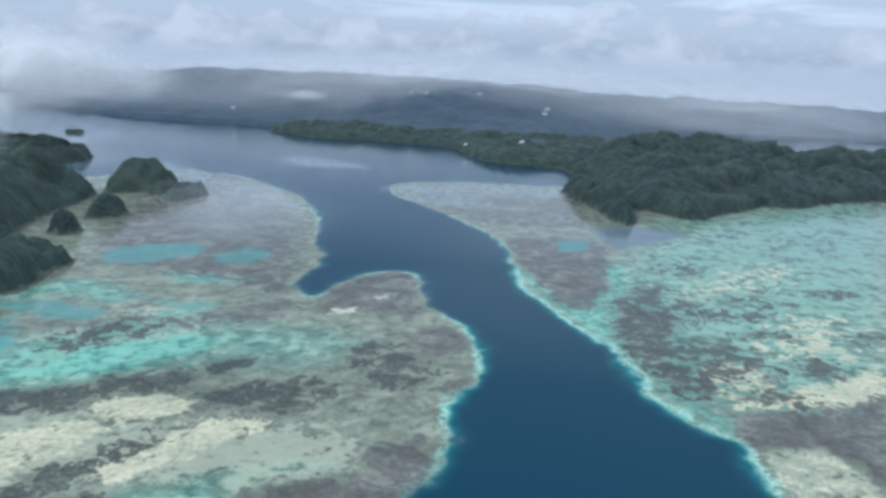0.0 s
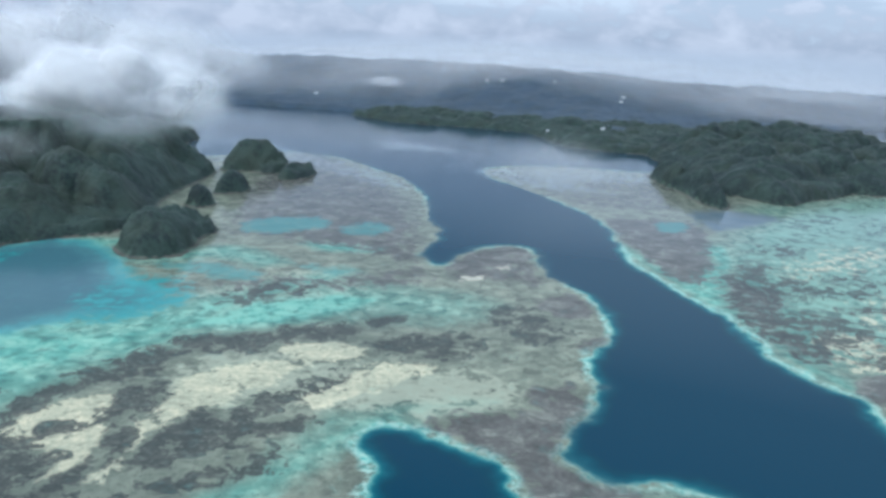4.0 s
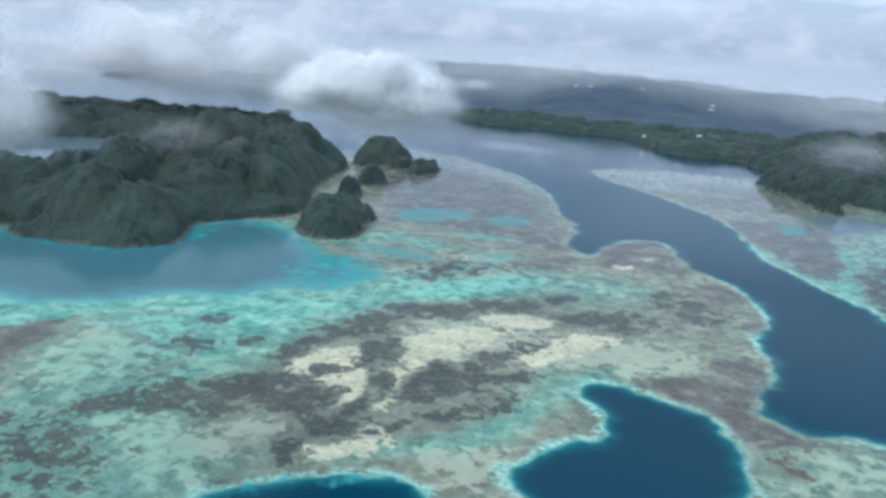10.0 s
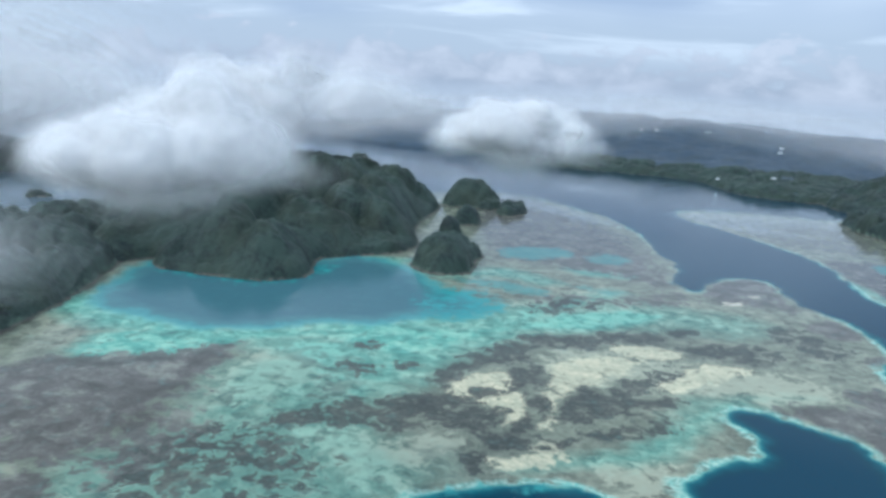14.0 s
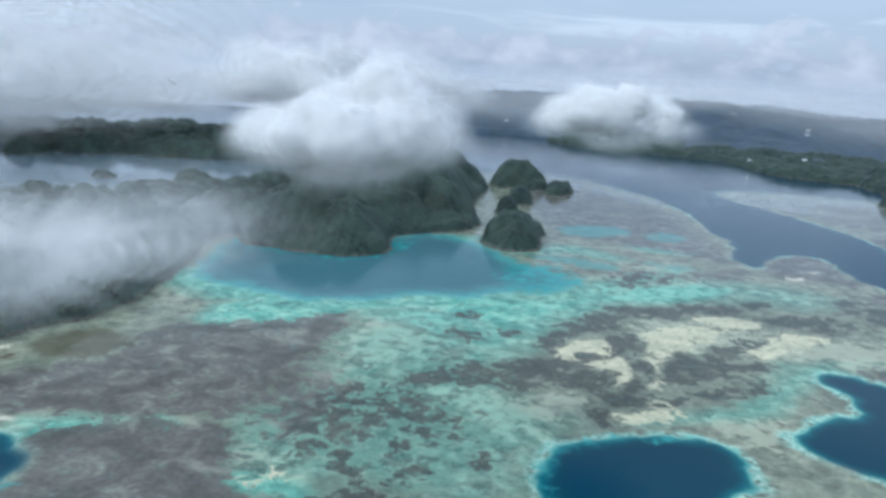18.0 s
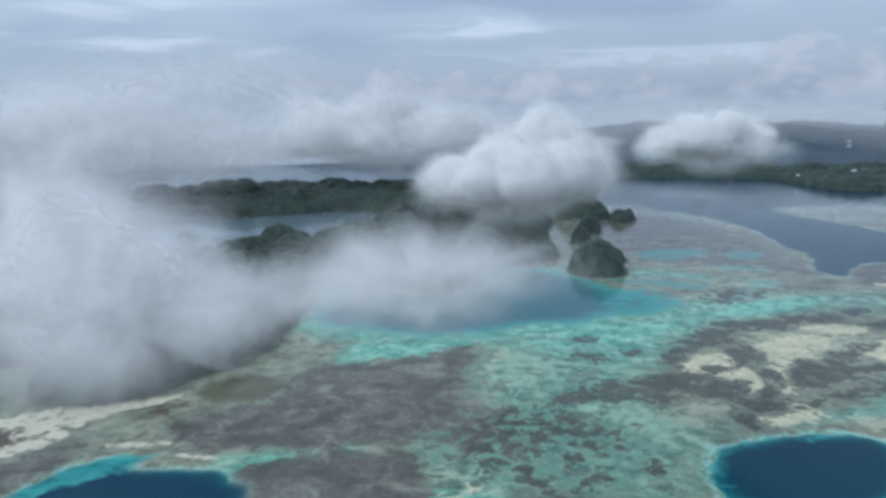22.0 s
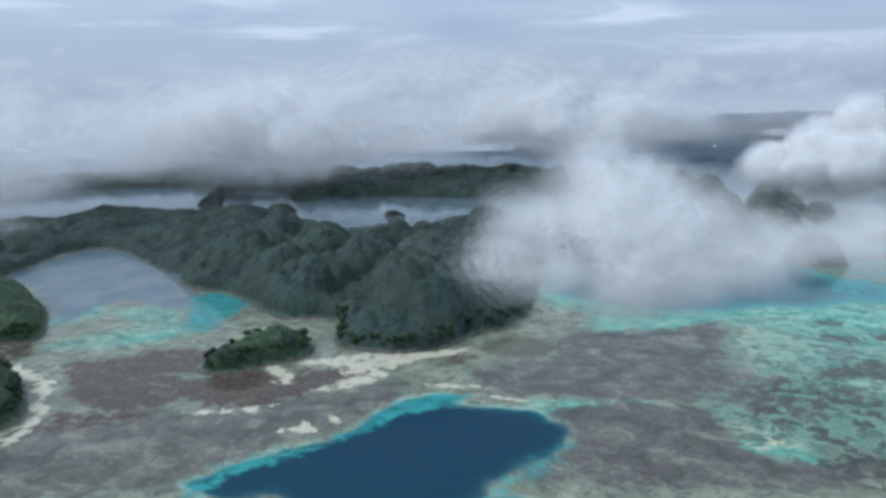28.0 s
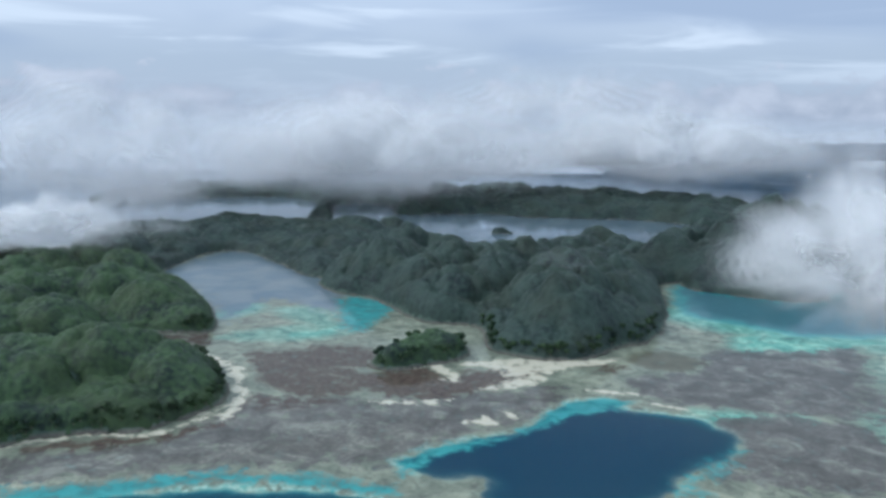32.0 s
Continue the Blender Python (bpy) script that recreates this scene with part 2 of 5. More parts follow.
def leaf_material(name, dark, light):
    m, q, b = material(name)
    p = place(q)
    var = q.n("ShaderNodeNewGeometry").outputs["Random Per Island"]
    tuft = q.noise(p, 0.15, 3, 0.6, 0.2)
    wood = q.math("MULTIPLY_ADD", q.noise(p, 0.022, 3, 0.55, 0.4), 0.45, q.math("MULTIPLY", tuft, 0.55))
    tone = q.math("MULTIPLY_ADD", var, 0.08, wood)
    col = q.mix(q.step(tone, 0.42, 0.64), dark, light)
    col = q.mix(q.math("MULTIPLY", q.step(q.noise(p, 0.012, 3), 0.45, 0.65), 0.45), col, tuple(0.5 * (a + c) * f for a, c, f in zip(dark, light, (1.2, 0.95, 0.7))))
    q.link(col, b.inputs["Base Color"])
    b.inputs["Roughness"].default_value = 0.6
    b.inputs["Specular IOR Level"].default_value = 0.25
    bump = q.n("ShaderNodeBump")
    bump.inputs["Strength"].default_value = 0.9
    bump.inputs["Distance"].default_value = 3.0
    q.link(q.math("MULTIPLY_ADD", tuft, 0.7, q.math("MULTIPLY", q.noise(p, 0.45, 3, 0.6), 0.3)), bump.inputs["Height"])
    q.link(bump.outputs[0], b.inputs["Normal"])
    return m


def plain_material(name, a, c, scale, rough=0.85):
    m, q, b = material(name)
    p = place(q)
    q.link(q.mix(q.step(q.noise(p, scale, 5, 0.65), 0.3, 0.7), a, c), b.inputs["Base Color"])
    b.inputs["Roughness"].default_value = rough
    bump = q.n("ShaderNodeBump")
    bump.inputs["Strength"].default_value = 0.5
    bump.inputs["Distance"].default_value = 0.5
    q.link(q.noise(p, scale * 4, 4, 0.7), bump.inputs["Height"])
    q.link(bump.outputs[0], b.inputs["Normal"])
    return m


def cloud_material(name, even=False, tone=0.99):
    m = bpy.data.materials.new(name)
    m.use_nodes = True
    q = Net(m.node_tree)
    spot = q.n("ShaderNodeVectorMath")
    spot.operation = "SCALE"
    q.link(place(q), spot.inputs[0])
    q.link(q.attr("curl"), spot.inputs["Scale"])
    puff = q.math("MULTIPLY_ADD", q.noise(spot.outputs[0], 0.013, 3, 0.5, 0.3), 0.8, q.math("MULTIPLY", q.noise(spot.outputs[0], 0.05, 2, 0.5, 0.4), 0.2))
    alpha = q.attr("body") if even else q.math("MULTIPLY", q.step(puff, 0.28, 0.62), q.attr("body"), clamp=True)
    d, s = q.n("ShaderNodeBsdfDiffuse"), q.n("ShaderNodeBsdfTranslucent")
    for k in (d, s):
        k.inputs[0].default_value = (tone, tone, tone, 1)
    lift = q.n("ShaderNodeVectorMath")
    q.link(q.n("ShaderNodeNewGeometry").outputs["Normal"], lift.inputs[0])
    lift.inputs[1].default_value = (0.0, 0.0, 0.9)
    q.link(lift.outputs[0], d.inputs["Normal"])
    half = q.n("ShaderNodeMixShader")
    half.inputs[0].default_value = 0.5
    q.link(d.outputs[0], half.inputs[1])
    q.link(s.outputs[0], half.inputs[2])
    clear_ = q.n("ShaderNodeBsdfTransparent")
    top = q.n("ShaderNodeMixShader")
    q.link(alpha, top.inputs[0])
    q.link(clear_.outputs[0], top.inputs[1])
    q.link(half.outputs[0], top.inputs[2])
    q.link(top.outputs[0], q.n("ShaderNodeOutputMaterial").inputs[0])
    return m


REEF = reef_material()
LEAF = leaf_material("island_foliage", (0.010, 0.021, 0.021), (0.036, 0.062, 0.049))
BRIGHT_LEAF = leaf_material("sunward_foliage", (0.009, 0.022, 0.017), (0.044, 0.084, 0.034))
# far forest: distance haze is put into the leaf colour, paler and bluer
HAZED_LEAF = leaf_material("hazed_forest", (0.026, 0.047, 0.068), (0.048, 0.076, 0.110))
def rock_material():
    m, q, b = material("limestone_undergrowth")
    p = place(q)
    high = q.n("ShaderNodeSeparateXYZ")
    q.link(p, high.inputs[0])
    stone = q.mix(q.step(q.noise(p, 0.2, 5, 0.65), 0.3, 0.7), (0.05, 0.048, 0.040), (0.15, 0.14, 0.115))
    green = q.mix(q.step(q.noise(p, 0.12, 4, 0.65), 0.3, 0.7), (0.030, 0.056, 0.044), (0.066, 0.108, 0.074))
    q.link(q.mix(q.step(high.outputs[2], 1.5, 5.0), stone, green), b.inputs["Base Color"])
    b.inputs["Roughness"].default_value = 0.85
    return m


ROCK = rock_material()
BARK = plain_material("bark", (0.10, 0.08, 0.06), (0.20, 0.17, 0.14), 1.5)
WALL = plain_material("white_wall", (0.70, 0.70, 0.68), (0.80, 0.80, 0.78), 0.3)
ROOF = plain_material("pale_roof", (0.50, 0.52, 0.54), (0.66, 0.68, 0.70), 0.3, 0.5)
# second cloud copy puts the far banks' shade into a lower tone
CLOUD, SHADED_CLOUD, HAZE = cloud_material("cloud_vapour"), cloud_material("shaded_cloud_vapour", tone=0.965), cloud_material("thin_haze", True)


# ---- plan arithmetic ----
def smooth(points, n=4):
    """A closed rounded outline through the points."""
    p = np.array(points, float)
    a, b, c, d = np.roll(p, 1, 0), p, np.roll(p, -1, 0), np.roll(p, -2, 0)
    out = []
    for i in range(n):
        t = i / n
        out.append(0.5 * ((2 * b) + (c - a) * t + (2 * a - 5 * b + 4 * c - d) * t * t + (3 * b - a - 3 * c + d) * t ** 3))
    return np.stack(out, 1).reshape(-1, 2)


def inside(x, y, outline):
    """Signed distance to an outline, positive inside it."""
    best = np.full(x.shape, 1e18)
    odd = np.zeros(x.shape, bool)
    for (ax, ay), (bx, by) in zip(outline, np.roll(outline, -1, 0)):
        ex, ey = bx - ax, by - ay
        t = np.clip(((x - ax) * ex + (y - ay) * ey) / (ex * ex + ey * ey + 1e-9), 0, 1)
        best = np.minimum(best, (x - ax - t * ex) ** 2 + (y - ay - t * ey) ** 2)
        if ay != by:
            odd ^= ((ay > y) != (by > y)) & (x < ax + (y - ay) / (by - ay) * ex)
    return np.where(odd, 1, -1) * np.sqrt(best)


def lump(x, y, size, seed):
    """Smooth value noise from 0 to 1."""
    table = np.random.RandomState(seed).rand(64, 64)
    u, v = x / size, y / size
    i, j = np.floor(u).astype(int), np.floor(v).astype(int)
    f, g = u - i, v - j
    f, g = f * f * (3 - 2 * f), g * g * (3 - 2 * g)
    a, b = table[i % 64, j % 64], table[(i + 1) % 64, j % 64]
    c, d = table[i % 64, (j + 1) % 64], table[(i + 1) % 64, (j + 1) % 64]
    return (a * (1 - f) + b * f) * (1 - g) + (c * (1 - f) + d * f) * g


def ease(v, lo, hi):
    t = np.clip((v - lo) / (hi - lo), 0, 1)
    return t * t * (3 - 2 * t)


def axis(lo, hi, cell, end, grow=1.055):
    mid = list(np.arange(lo, hi + cell, cell))
    for sign in (-1, 1):
        s, at = cell, mid[0] if sign < 0 else mid[-1]
        while abs(at) < end:
            s *= grow
            at += sign * s
            mid = [at] + mid if sign < 0 else mid + [at]
    return np.array(mid)


def mesh_of(name, verts, faces, mat, attrs=None, flat=False):
    me = bpy.data.meshes.new(name)
    verts, faces = np.asarray(verts, np.float32), np.asarray(faces, np.int32)
    k = faces.shape[1]
    me.vertices.add(len(verts))
    me.vertices.foreach_set("co", verts.ravel())
    me.loops.add(faces.size)
    me.loops.foreach_set("vertex_index", faces.ravel())
    me.polygons.add(len(faces))
    me.polygons.foreach_set("loop_start", np.arange(0, faces.size, k, dtype=np.int32))
    me.polygons.foreach_set("use_smooth", np.full(len(faces), not flat))
    for key, v in (attrs or {}).items():
        me.attributes.new(key, "FLOAT", "POINT").data.foreach_set("value", np.asarray(v, np.float32))
    me.update(calc_edges=True)
    me.materials.append(mat)
    return me


def part(name, me, parent, label=""):
    ob = new(name, me)
    ob.parent = parent
    return tagged(ob, label)


# ---- the sea and its reefs: one sheet, split where reef gives way to deep water ----
XS, YS = axis(-1560, 420, 4.0, 9500), axis(-400, 1000, 4.0, 9500)
GX, GY = np.meshgrid(XS, YS)
WX = GX + 16 * (lump(GX, GY, 37, 5) - 0.5) + 7 * (lump(GX, GY, 13, 6) - 0.5)
WY = GY + 16 * (lump(GX, GY, 37, 7) - 0.5) + 7 * (lump(GX, GY, 13, 8) - 0.5)
ZX = GX + 9 * (lump(GX, GY, 30, 15) - 0.5) + 9 * (lump(GX, GY, 12, 16) - 0.5)
ZY = GY + 9 * (lump(GX, GY, 30, 17) - 0.5) + 9 * (lump(GX, GY, 12, 18) - 0.5)
FIELD = {k: np.zeros(GX.shape) for k in ("turq", "speck", "dark", "sand", "grey", "brown", "olive", "beach", "pool", "water_sheen", "pale_streak", "pale", "shelf_and_shade", "clear")}


def window(points, margin):
    p = np.array(points)
    i0, i1 = np.searchsorted(XS, (p[:, 0].min() - margin, p[:, 0].max() + margin))
    j0, j1 = np.searchsorted(YS, (p[:, 1].min() - margin, p[:, 1].max() + margin))
    return slice(max(j0 - 1, 0), j1 + 1), slice(max(i0 - 1, 0), i1 + 1)


def zone(kind, amount, soft, points):
    soft = 2 + 1.2 * soft if kind == "beach" else 5 + 1.9 * soft
    s = window(points, soft + 20)
    d = inside(ZX[s], ZY[s], smooth(points))
    FIELD[kind][s] = np.maximum(FIELD[kind][s], amount * ease(d, -soft, soft))


BANK_WEST = [(60, 200), (79, 374), (86, 392), (93, 431), (77, 445), (49, 447), (18, 442), (-9, 450), (-25, 469), (-29, 495), (-14, 544), (5, 577), (13, 625), (14, 678),
             (20, 727), (47, 777), (52, 837), (37, 898), (7, 961), (-25, 1051), (-41, 1154), (-91, 1166), (-144, 1106), (-165, 1040), (-193, 1031), (-217, 1100),
             (-197, 1227), (-229, 1361), (-258, 1561), (-352, 1796), (-444, 1918), (-546, 2046)]
BANK_WEST_BACK = [(-750, 2120), (-900, 1950), (-1150, 1700), (-1250, 1300), (-1600, 900), (-2000, 800), (-2400, 760), (-2900, 200), (-3300, -600), (-2500, -2500),
                  (-300, -2200), (-100, -500), (-60, 20)]
BANK_EAST = [(330, 250), (300, 420), (281, 548), (274, 588), (272, 637), (249, 662), (229, 706), (214, 762), (207, 841), (181, 925), (141, 1018), (123, 1117), (114, 1230), (108, 1346),
             (83, 1470), (17, 1606), (-62, 1753), (-138, 1890), (-133, 2024), (18, 2091), (174, 2101), (328, 2090), (900, 2300), (2600, 2700), (4000, 2000), (3000, -800), (700, -400)]
HOLES = {
    "notched": [(-199, 480), (-192, 496), (-170, 503), (-142, 499), (-111, 482), (-88, 458), (-77, 428), (-70, 393), (-73, 355), (-79, 326), (-100, 290), (-150, 262), (-190, 252), (-219, 256),
                (-246, 273), (-259, 296), (-265, 320), (-239, 351), (-209, 376), (-180, 401)],
    "oval": [(-488, 191), (-482, 215), (-459, 242), (-423, 260), (-374, 284), (-338, 283), (-318, 254), (-310, 218), (-318, 192), (-338, 163), (-369, 130), (-408, 108), (-442, 107), (-467, 121), (-484, 152)],
    "beak": [(-1172, -168), (-1165, -137), (-1145, -102), (-1122, -67), (-1100, -36), (-1094, -7), (-1085, 33), (-1070, 78), (-1054, 101), (-1026, 108), (-1026, 86), (-992, 86), (-944, 93), (-907, 77),
             (-882, 51), (-885, 12), (-906, -19), (-918, -52), (-930, -120), (-1000, -190), (-1064, -192), (-1070, -168), (-1091, -160), (-1131, -185)],
    "south": [(-315, 152), (-301, 178), (-281, 191), (-257, 197), (-238, 197), (-200, 180), (-180, 140), (-210, 90), (-270, 80), (-310, 110)],
    "west": [(-1366, -375), (-1348, -348), (-1320, -322), (-1292, -298), (-1262, -291), (-1218, -264), (-1174, -250), (-1145, -248), (-1080, -300), (-1150, -420), (-1300, -450)],
}
LAGOON = [(-1070, 620), (-1120, 840), (-1010, 905), (-900, 935), (-855, 975), (-800, 1050), (-690, 1010), (-640, 950), (-585, 875), (-496, 805), (-513, 737), (-585, 694), (-625, 643), (-704, 619), (-751, 580), (-839, 540), (-909, 550), (-997, 567)]

west, east = inside(WX, WY, smooth(BANK_WEST + BANK_WEST_BACK, 3)), inside(WX, WY, smooth(BANK_EAST, 3))
deep = np.minimum(-west, -east)
ident = np.where(west > 0, 1, np.where(east > 0, 2, 0))
for k, pts in enumerate(HOLES.values()):
    s = window(pts, 120)
    d = inside(WX[s], WY[s], smooth(pts))
    deep[s] = np.maximum(deep[s], d)
    ident[s] = np.where(d > 0, 3 + k, ident[s])
s = window(LAGOON, 60)
lagoon = np.zeros(GX.shape)
d = inside(WX[s], WY[s], smooth(LAGOON))
lagoon[s] = np.clip((d + 14) / 75, 0, 1)
ident[s] = np.where(d > 0, 3 + len(HOLES), ident[s])
rim = 0.05 + 0.6 * ease(lump(GX, GY, 60, 11), 0.40, 0.75)

# turquoise shallows of the main reef
zone("turq", 0.75, 25, [(-927, 406), (-911, 452), (-861, 511), (-741, 558), (-674, 619), (-586, 697), (-496, 778), (-445, 838), (-337, 955), (-309, 930), (-396, 780), (-426, 687), (-494, 569), (-527, 480), (-559, 419), (-582, 381), (-654, 434), (-713, 486), (-788, 504), (-848, 436), (-893, 400)])
zone("turq", 0.45, 25, [(-726, 576), (-633, 638), (-534, 683), (-470, 774), (-460, 712), (-559, 599), (-641, 534), (-686, 539)])
zone("turq", 0.50, 30, [(-485, 804), (-427, 828), (-342, 918), (-194, 893), (-106, 864), (-135, 790), (-231, 780), (-337, 739), (-415, 690)])
zone("speck", 0.62, 30, [(-744, 311), (-743, 475), (-674, 543), (-585, 459), (-650, 357), (-627, 299), (-559, 322), (-512, 314), (-500, 245), (-511, 197), (-653, 153)])
zone("turq", 0.30, 20, [(-744, 311), (-754, 398), (-731, 480), (-670, 534), (-591, 457), (-650, 357), (-681, 306)])
# dark sea grass and coral
# pale sand
# brown-grey flats
zone("grey", 0.95, 9, [(-48, 611), (-19, 603), (1, 577), (-22, 516), (-29, 484), (-12, 454), (24, 441), (8, 420), (-30, 418), (-54, 399), (-71, 342), (-65, 426), (-87, 464), (-116, 494), (-135, 529), (-92, 554), (-60, 555)])
zone("turq", 0.35, 16, [(-51, 390), (-25, 420), (26, 431), (92, 431), (83, 384), (61, 351), (-64, 324)])
zone("speck", 0.50, 16, [(-51, 390), (-25, 420), (26, 431), (92, 431), (83, 384), (61, 351), (-64, 324)])
zone("grey", 0.80, 10, [(-169, 1049), (-143, 1105), (-90, 1161), (-42, 1144), (-33, 1051), (-28, 953), (-69, 971), (-122, 954), (-157, 959)])
zone("grey", 0.90, 5, [(-42, 876), (8, 913), (40, 887), (18, 834), (-21, 830)])
zone("grey", 0.90, 4, [(9, 747), (48, 779), (29, 728), (10, 716)])
zone("grey", 0.75, 25, [(-535, 1141), (-440, 1121), (-295, 1059), (-209, 1022), (-226, 1155), (-270, 1431), (-406, 1774), (-576, 2032), (-697, 2121), (-676, 1619), (-587, 1266)])
zone("grey", 0.65, 20, [(-474, 855), (-423, 925), (-326, 937), (-217, 1014), (-193, 931), (-313, 872), (-398, 837)])
# pools between the islets
zone("pool", 0.90, 9, [(-550, 1219), (-503, 1279), (-418, 1292), (-403, 1220), (-471, 1162), (-531, 1160)])
zone("pool", 0.75, 8, [(-378, 1228), (-340, 1279), (-289, 1262), (-296, 1196), (-353, 1178)])
zone("turq", 0.80, 8, [(-418, 1108), (-360, 1110), (-284, 1114), (-297, 1076), (-371, 1069)])
zone("pool", 0.75, 9, [(-588, 934), (-523, 969), (-423, 925), (-443, 883), (-515, 900)])
zone("pool", 0.60, 9, [(-405, 986), (-334, 981), (-290, 974), (-326, 937)])
zone("pool", 0.80, 14, [(-630, 814), (-593, 887), (-501, 822), (-471, 782), (-502, 734), (-551, 701), (-603, 748)])
# western flats
zone("grey", 0.80, 25, [(-980, 330), (-928, 397), (-860, 413), (-765, 393), (-744, 276), (-772, 185), (-823, 171), (-848, 164), (-937, 139), (-1016, 170), (-1024, 212), (-941, 268)])
zone("grey", 0.90, 14, [(-895, -13), (-874, 46), (-876, 94), (-829, 132), (-775, 154), (-740, 125), (-715, 84), (-664, 70), (-618, 67), (-606, 108), (-577, 82), (-580, 54), (-730, 15), (-846, -15)])
zone("turq", 0.70, 6, [(-950, 118), (-911, 144), (-859, 154), (-823, 171), (-824, 152), (-871, 128), (-909, 101), (-933, 103)])
zone("speck", 0.85, 25, [(-740, 136), (-711, 270), (-747, 341), (-724, 447), (-672, 546), (-629, 522), (-577, 409), (-592, 335), (-506, 328), (-449, 274), (-494, 203), (-495, 142), (-510, 95), (-532, 70), (-568, 80), (-603, 114), (-648, 76), (-717, 83)])
zone("turq", 0.26, 22, [(-740, 136), (-711, 270), (-747, 341), (-724, 447), (-672, 546), (-629, 522), (-577, 409), (-592, 335), (-506, 328), (-449, 274), (-494, 203), (-495, 142), (-510, 95), (-532, 70), (-568, 80), (-603, 114), (-648, 76), (-717, 83)])
zone("sand", 0.50, 6, [(-723, 98), (-696, 117), (-681, 102), (-698, 84), (-717, 83)])
zone("grey", 0.85, 10, [(-939, -35), (-874, 12), (-834, 135), (-769, 174), (-726, 91), (-666, 66), (-609, 111), (-557, 86), (-577, 58), (-842, -41)])
zone("grey", 0.85, 18, [(-1523, -357), (-1426, -230), (-1429, -123), (-1355, -65), (-1264, -29), (-1163, 80), (-1105, 128), (-1099, -1), (-1151, -97), (-1177, -169), (-1354, -295), (-1470, -390)])
zone("brown", 0.80, 9, [(-1526, 3), (-1506, 76), (-1466, 133), (-1398, 139), (-1362, 69), (-1375, 34), (-1324, -13), (-1355, -65), (-1423, -70), (-1478, -39)])
zone("brown", 0.95, 8, [(-1355, 19), (-1326, 70), (-1280, 83), (-1237, 67), (-1241, 125), (-1201, 129), (-1178, 116), (-1204, 33), (-1259, -10), (-1310, -9)])
zone("brown", 0.60, 7, [(-1133, 208), (-1096, 247), (-1049, 251), (-1068, 206)])
zone("olive", 0.95, 8, [(-1068, 293), (-1024, 348), (-971, 325), (-977, 273), (-1025, 250)])
zone("beach", 0.65, 6, [(-1296, 104), (-1268, 109), (-1230, 78), (-1249, 73)])
zone("beach", 0.68, 8, [(-1237, 171), (-1186, 213), (-1128, 219), (-1123, 180), (-1159, 146), (-1167, 90), (-1194, 62), (-1182, 124), (-1218, 147)])
zone("beach", 0.90, 3, [(-1161, -39), (-1149, -20), (-1129, -26), (-1141, -48)])
zone("beach", 0.90, 2, [(-1126, -5), (-1119, 7), (-1116, -7)])
zone("beach", 0.80, 5, [(-1694, -59), (-1614, -18), (-1542, -36), (-1553, -13), (-1652, 8), (-1738, -33)])
zone("beach", 0.75, 6, [(-1405, -176), (-1409, -140), (-1447, -84), (-1519, -22), (-1553, -13), (-1462, -93), (-1434, -133)])
zone("brown", 0.60, 6, [(-1771, -10), (-1705, 58), (-1676, 83), (-1631, 10), (-1724, -24)])
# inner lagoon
zone("water_sheen", 0.95, 22, [(-2106, 342), (-1972, 310), (-1787, 201), (-1706, 145), (-1751, 310), (-1615, 289), (-1593, 326), (-1669, 414), (-1785, 522), (-1969, 602), (-2161, 697), (-2197, 596)])
zone("turq", 0.70, 9, [(-1749, 163), (-1765, 264), (-1710, 232), (-1719, 159)])
zone("turq", 0.45, 10, [(-1653, 77), (-1572, 216), (-1487, 193), (-1549, 102)])
zone("shelf_and_shade", 0.85, 12, [(-1641, 375), (-1606, 418), (-1523, 388), (-1501, 333), (-1481, 216), (-1529, 228)])
# eastern reef
zone("speck", 0.90, 40, [(294, 1259), (679, 1771), (1110, 1929), (480, 774), (300, 716), (251, 687), (231, 780), (219, 900)])
zone("turq", 0.55, 30, [(294, 1259), (679, 1771), (1110, 1929), (480, 774), (300, 716), (251, 687), (231, 780), (219, 900)])
zone("grey", 0.80, 14, [(259, 1094), (281, 1043), (318, 975), (270, 832), (303, 758), (260, 733), (235, 796), (222, 881), (233, 988)])
zone("grey", 0.85, 10, [(125, 1441), (294, 1414), (254, 1152), (223, 1035), (173, 1016), (147, 1137), (124, 1270)])
zone("grey", 0.95, 9, [(288, 681), (357, 715), (450, 711), (396, 613), (355, 629), (323, 637), (291, 634)])
zone("sand", 0.60, 14, [(283, 830), (342, 831), (378, 765), (480, 774), (438, 719), (360, 722), (297, 706)])
zone("sand", 0.40, 20, [(271, 594), (331, 633), (387, 602), (362, 557), (296, 552)])
zone("pool", 0.95, 5, [(207, 1399), (244, 1433), (276, 1420), (267, 1369), (218, 1332)])
zone("water_sheen", 0.80, 14, [(306, 1539), (410, 1585), (501, 1532), (366, 1399), (311, 1389)])
zone("turq", 0.40, 30, [(438, 1601), (692, 1808), (1162, 2003), (930, 1581), (571, 1469)])
zone("grey", 0.55, 30, [(-121, 1855), (17, 1946), (308, 1954), (301, 1576), (109, 1529), (17, 1638)])
# pale streaks and beaches
zone("pale_streak", 0.55, 14, [(-540, 2435), (-425, 2500), (-244, 2362), (-242, 2263), (-382, 2248), (-475, 2294)])
zone("pale_streak", 0.50, 16, [(-172, 1953), (18, 2055), (306, 2041), (300, 1895), (86, 1847), (185, 1724), (-9, 1725), (-91, 1808)])
zone("pale_streak", 0.50, 20, [(-1010, 2318), (-809, 2272), (-569, 2001), (-419, 1860), (-306, 1651), (-388, 1657), (-566, 1844), (-816, 2061)])
zone("pale_streak", 0.50, 14, [(-1582, 2605), (-1507, 2916), (-1261, 3014), (-1187, 2690), (-1404, 2504)])
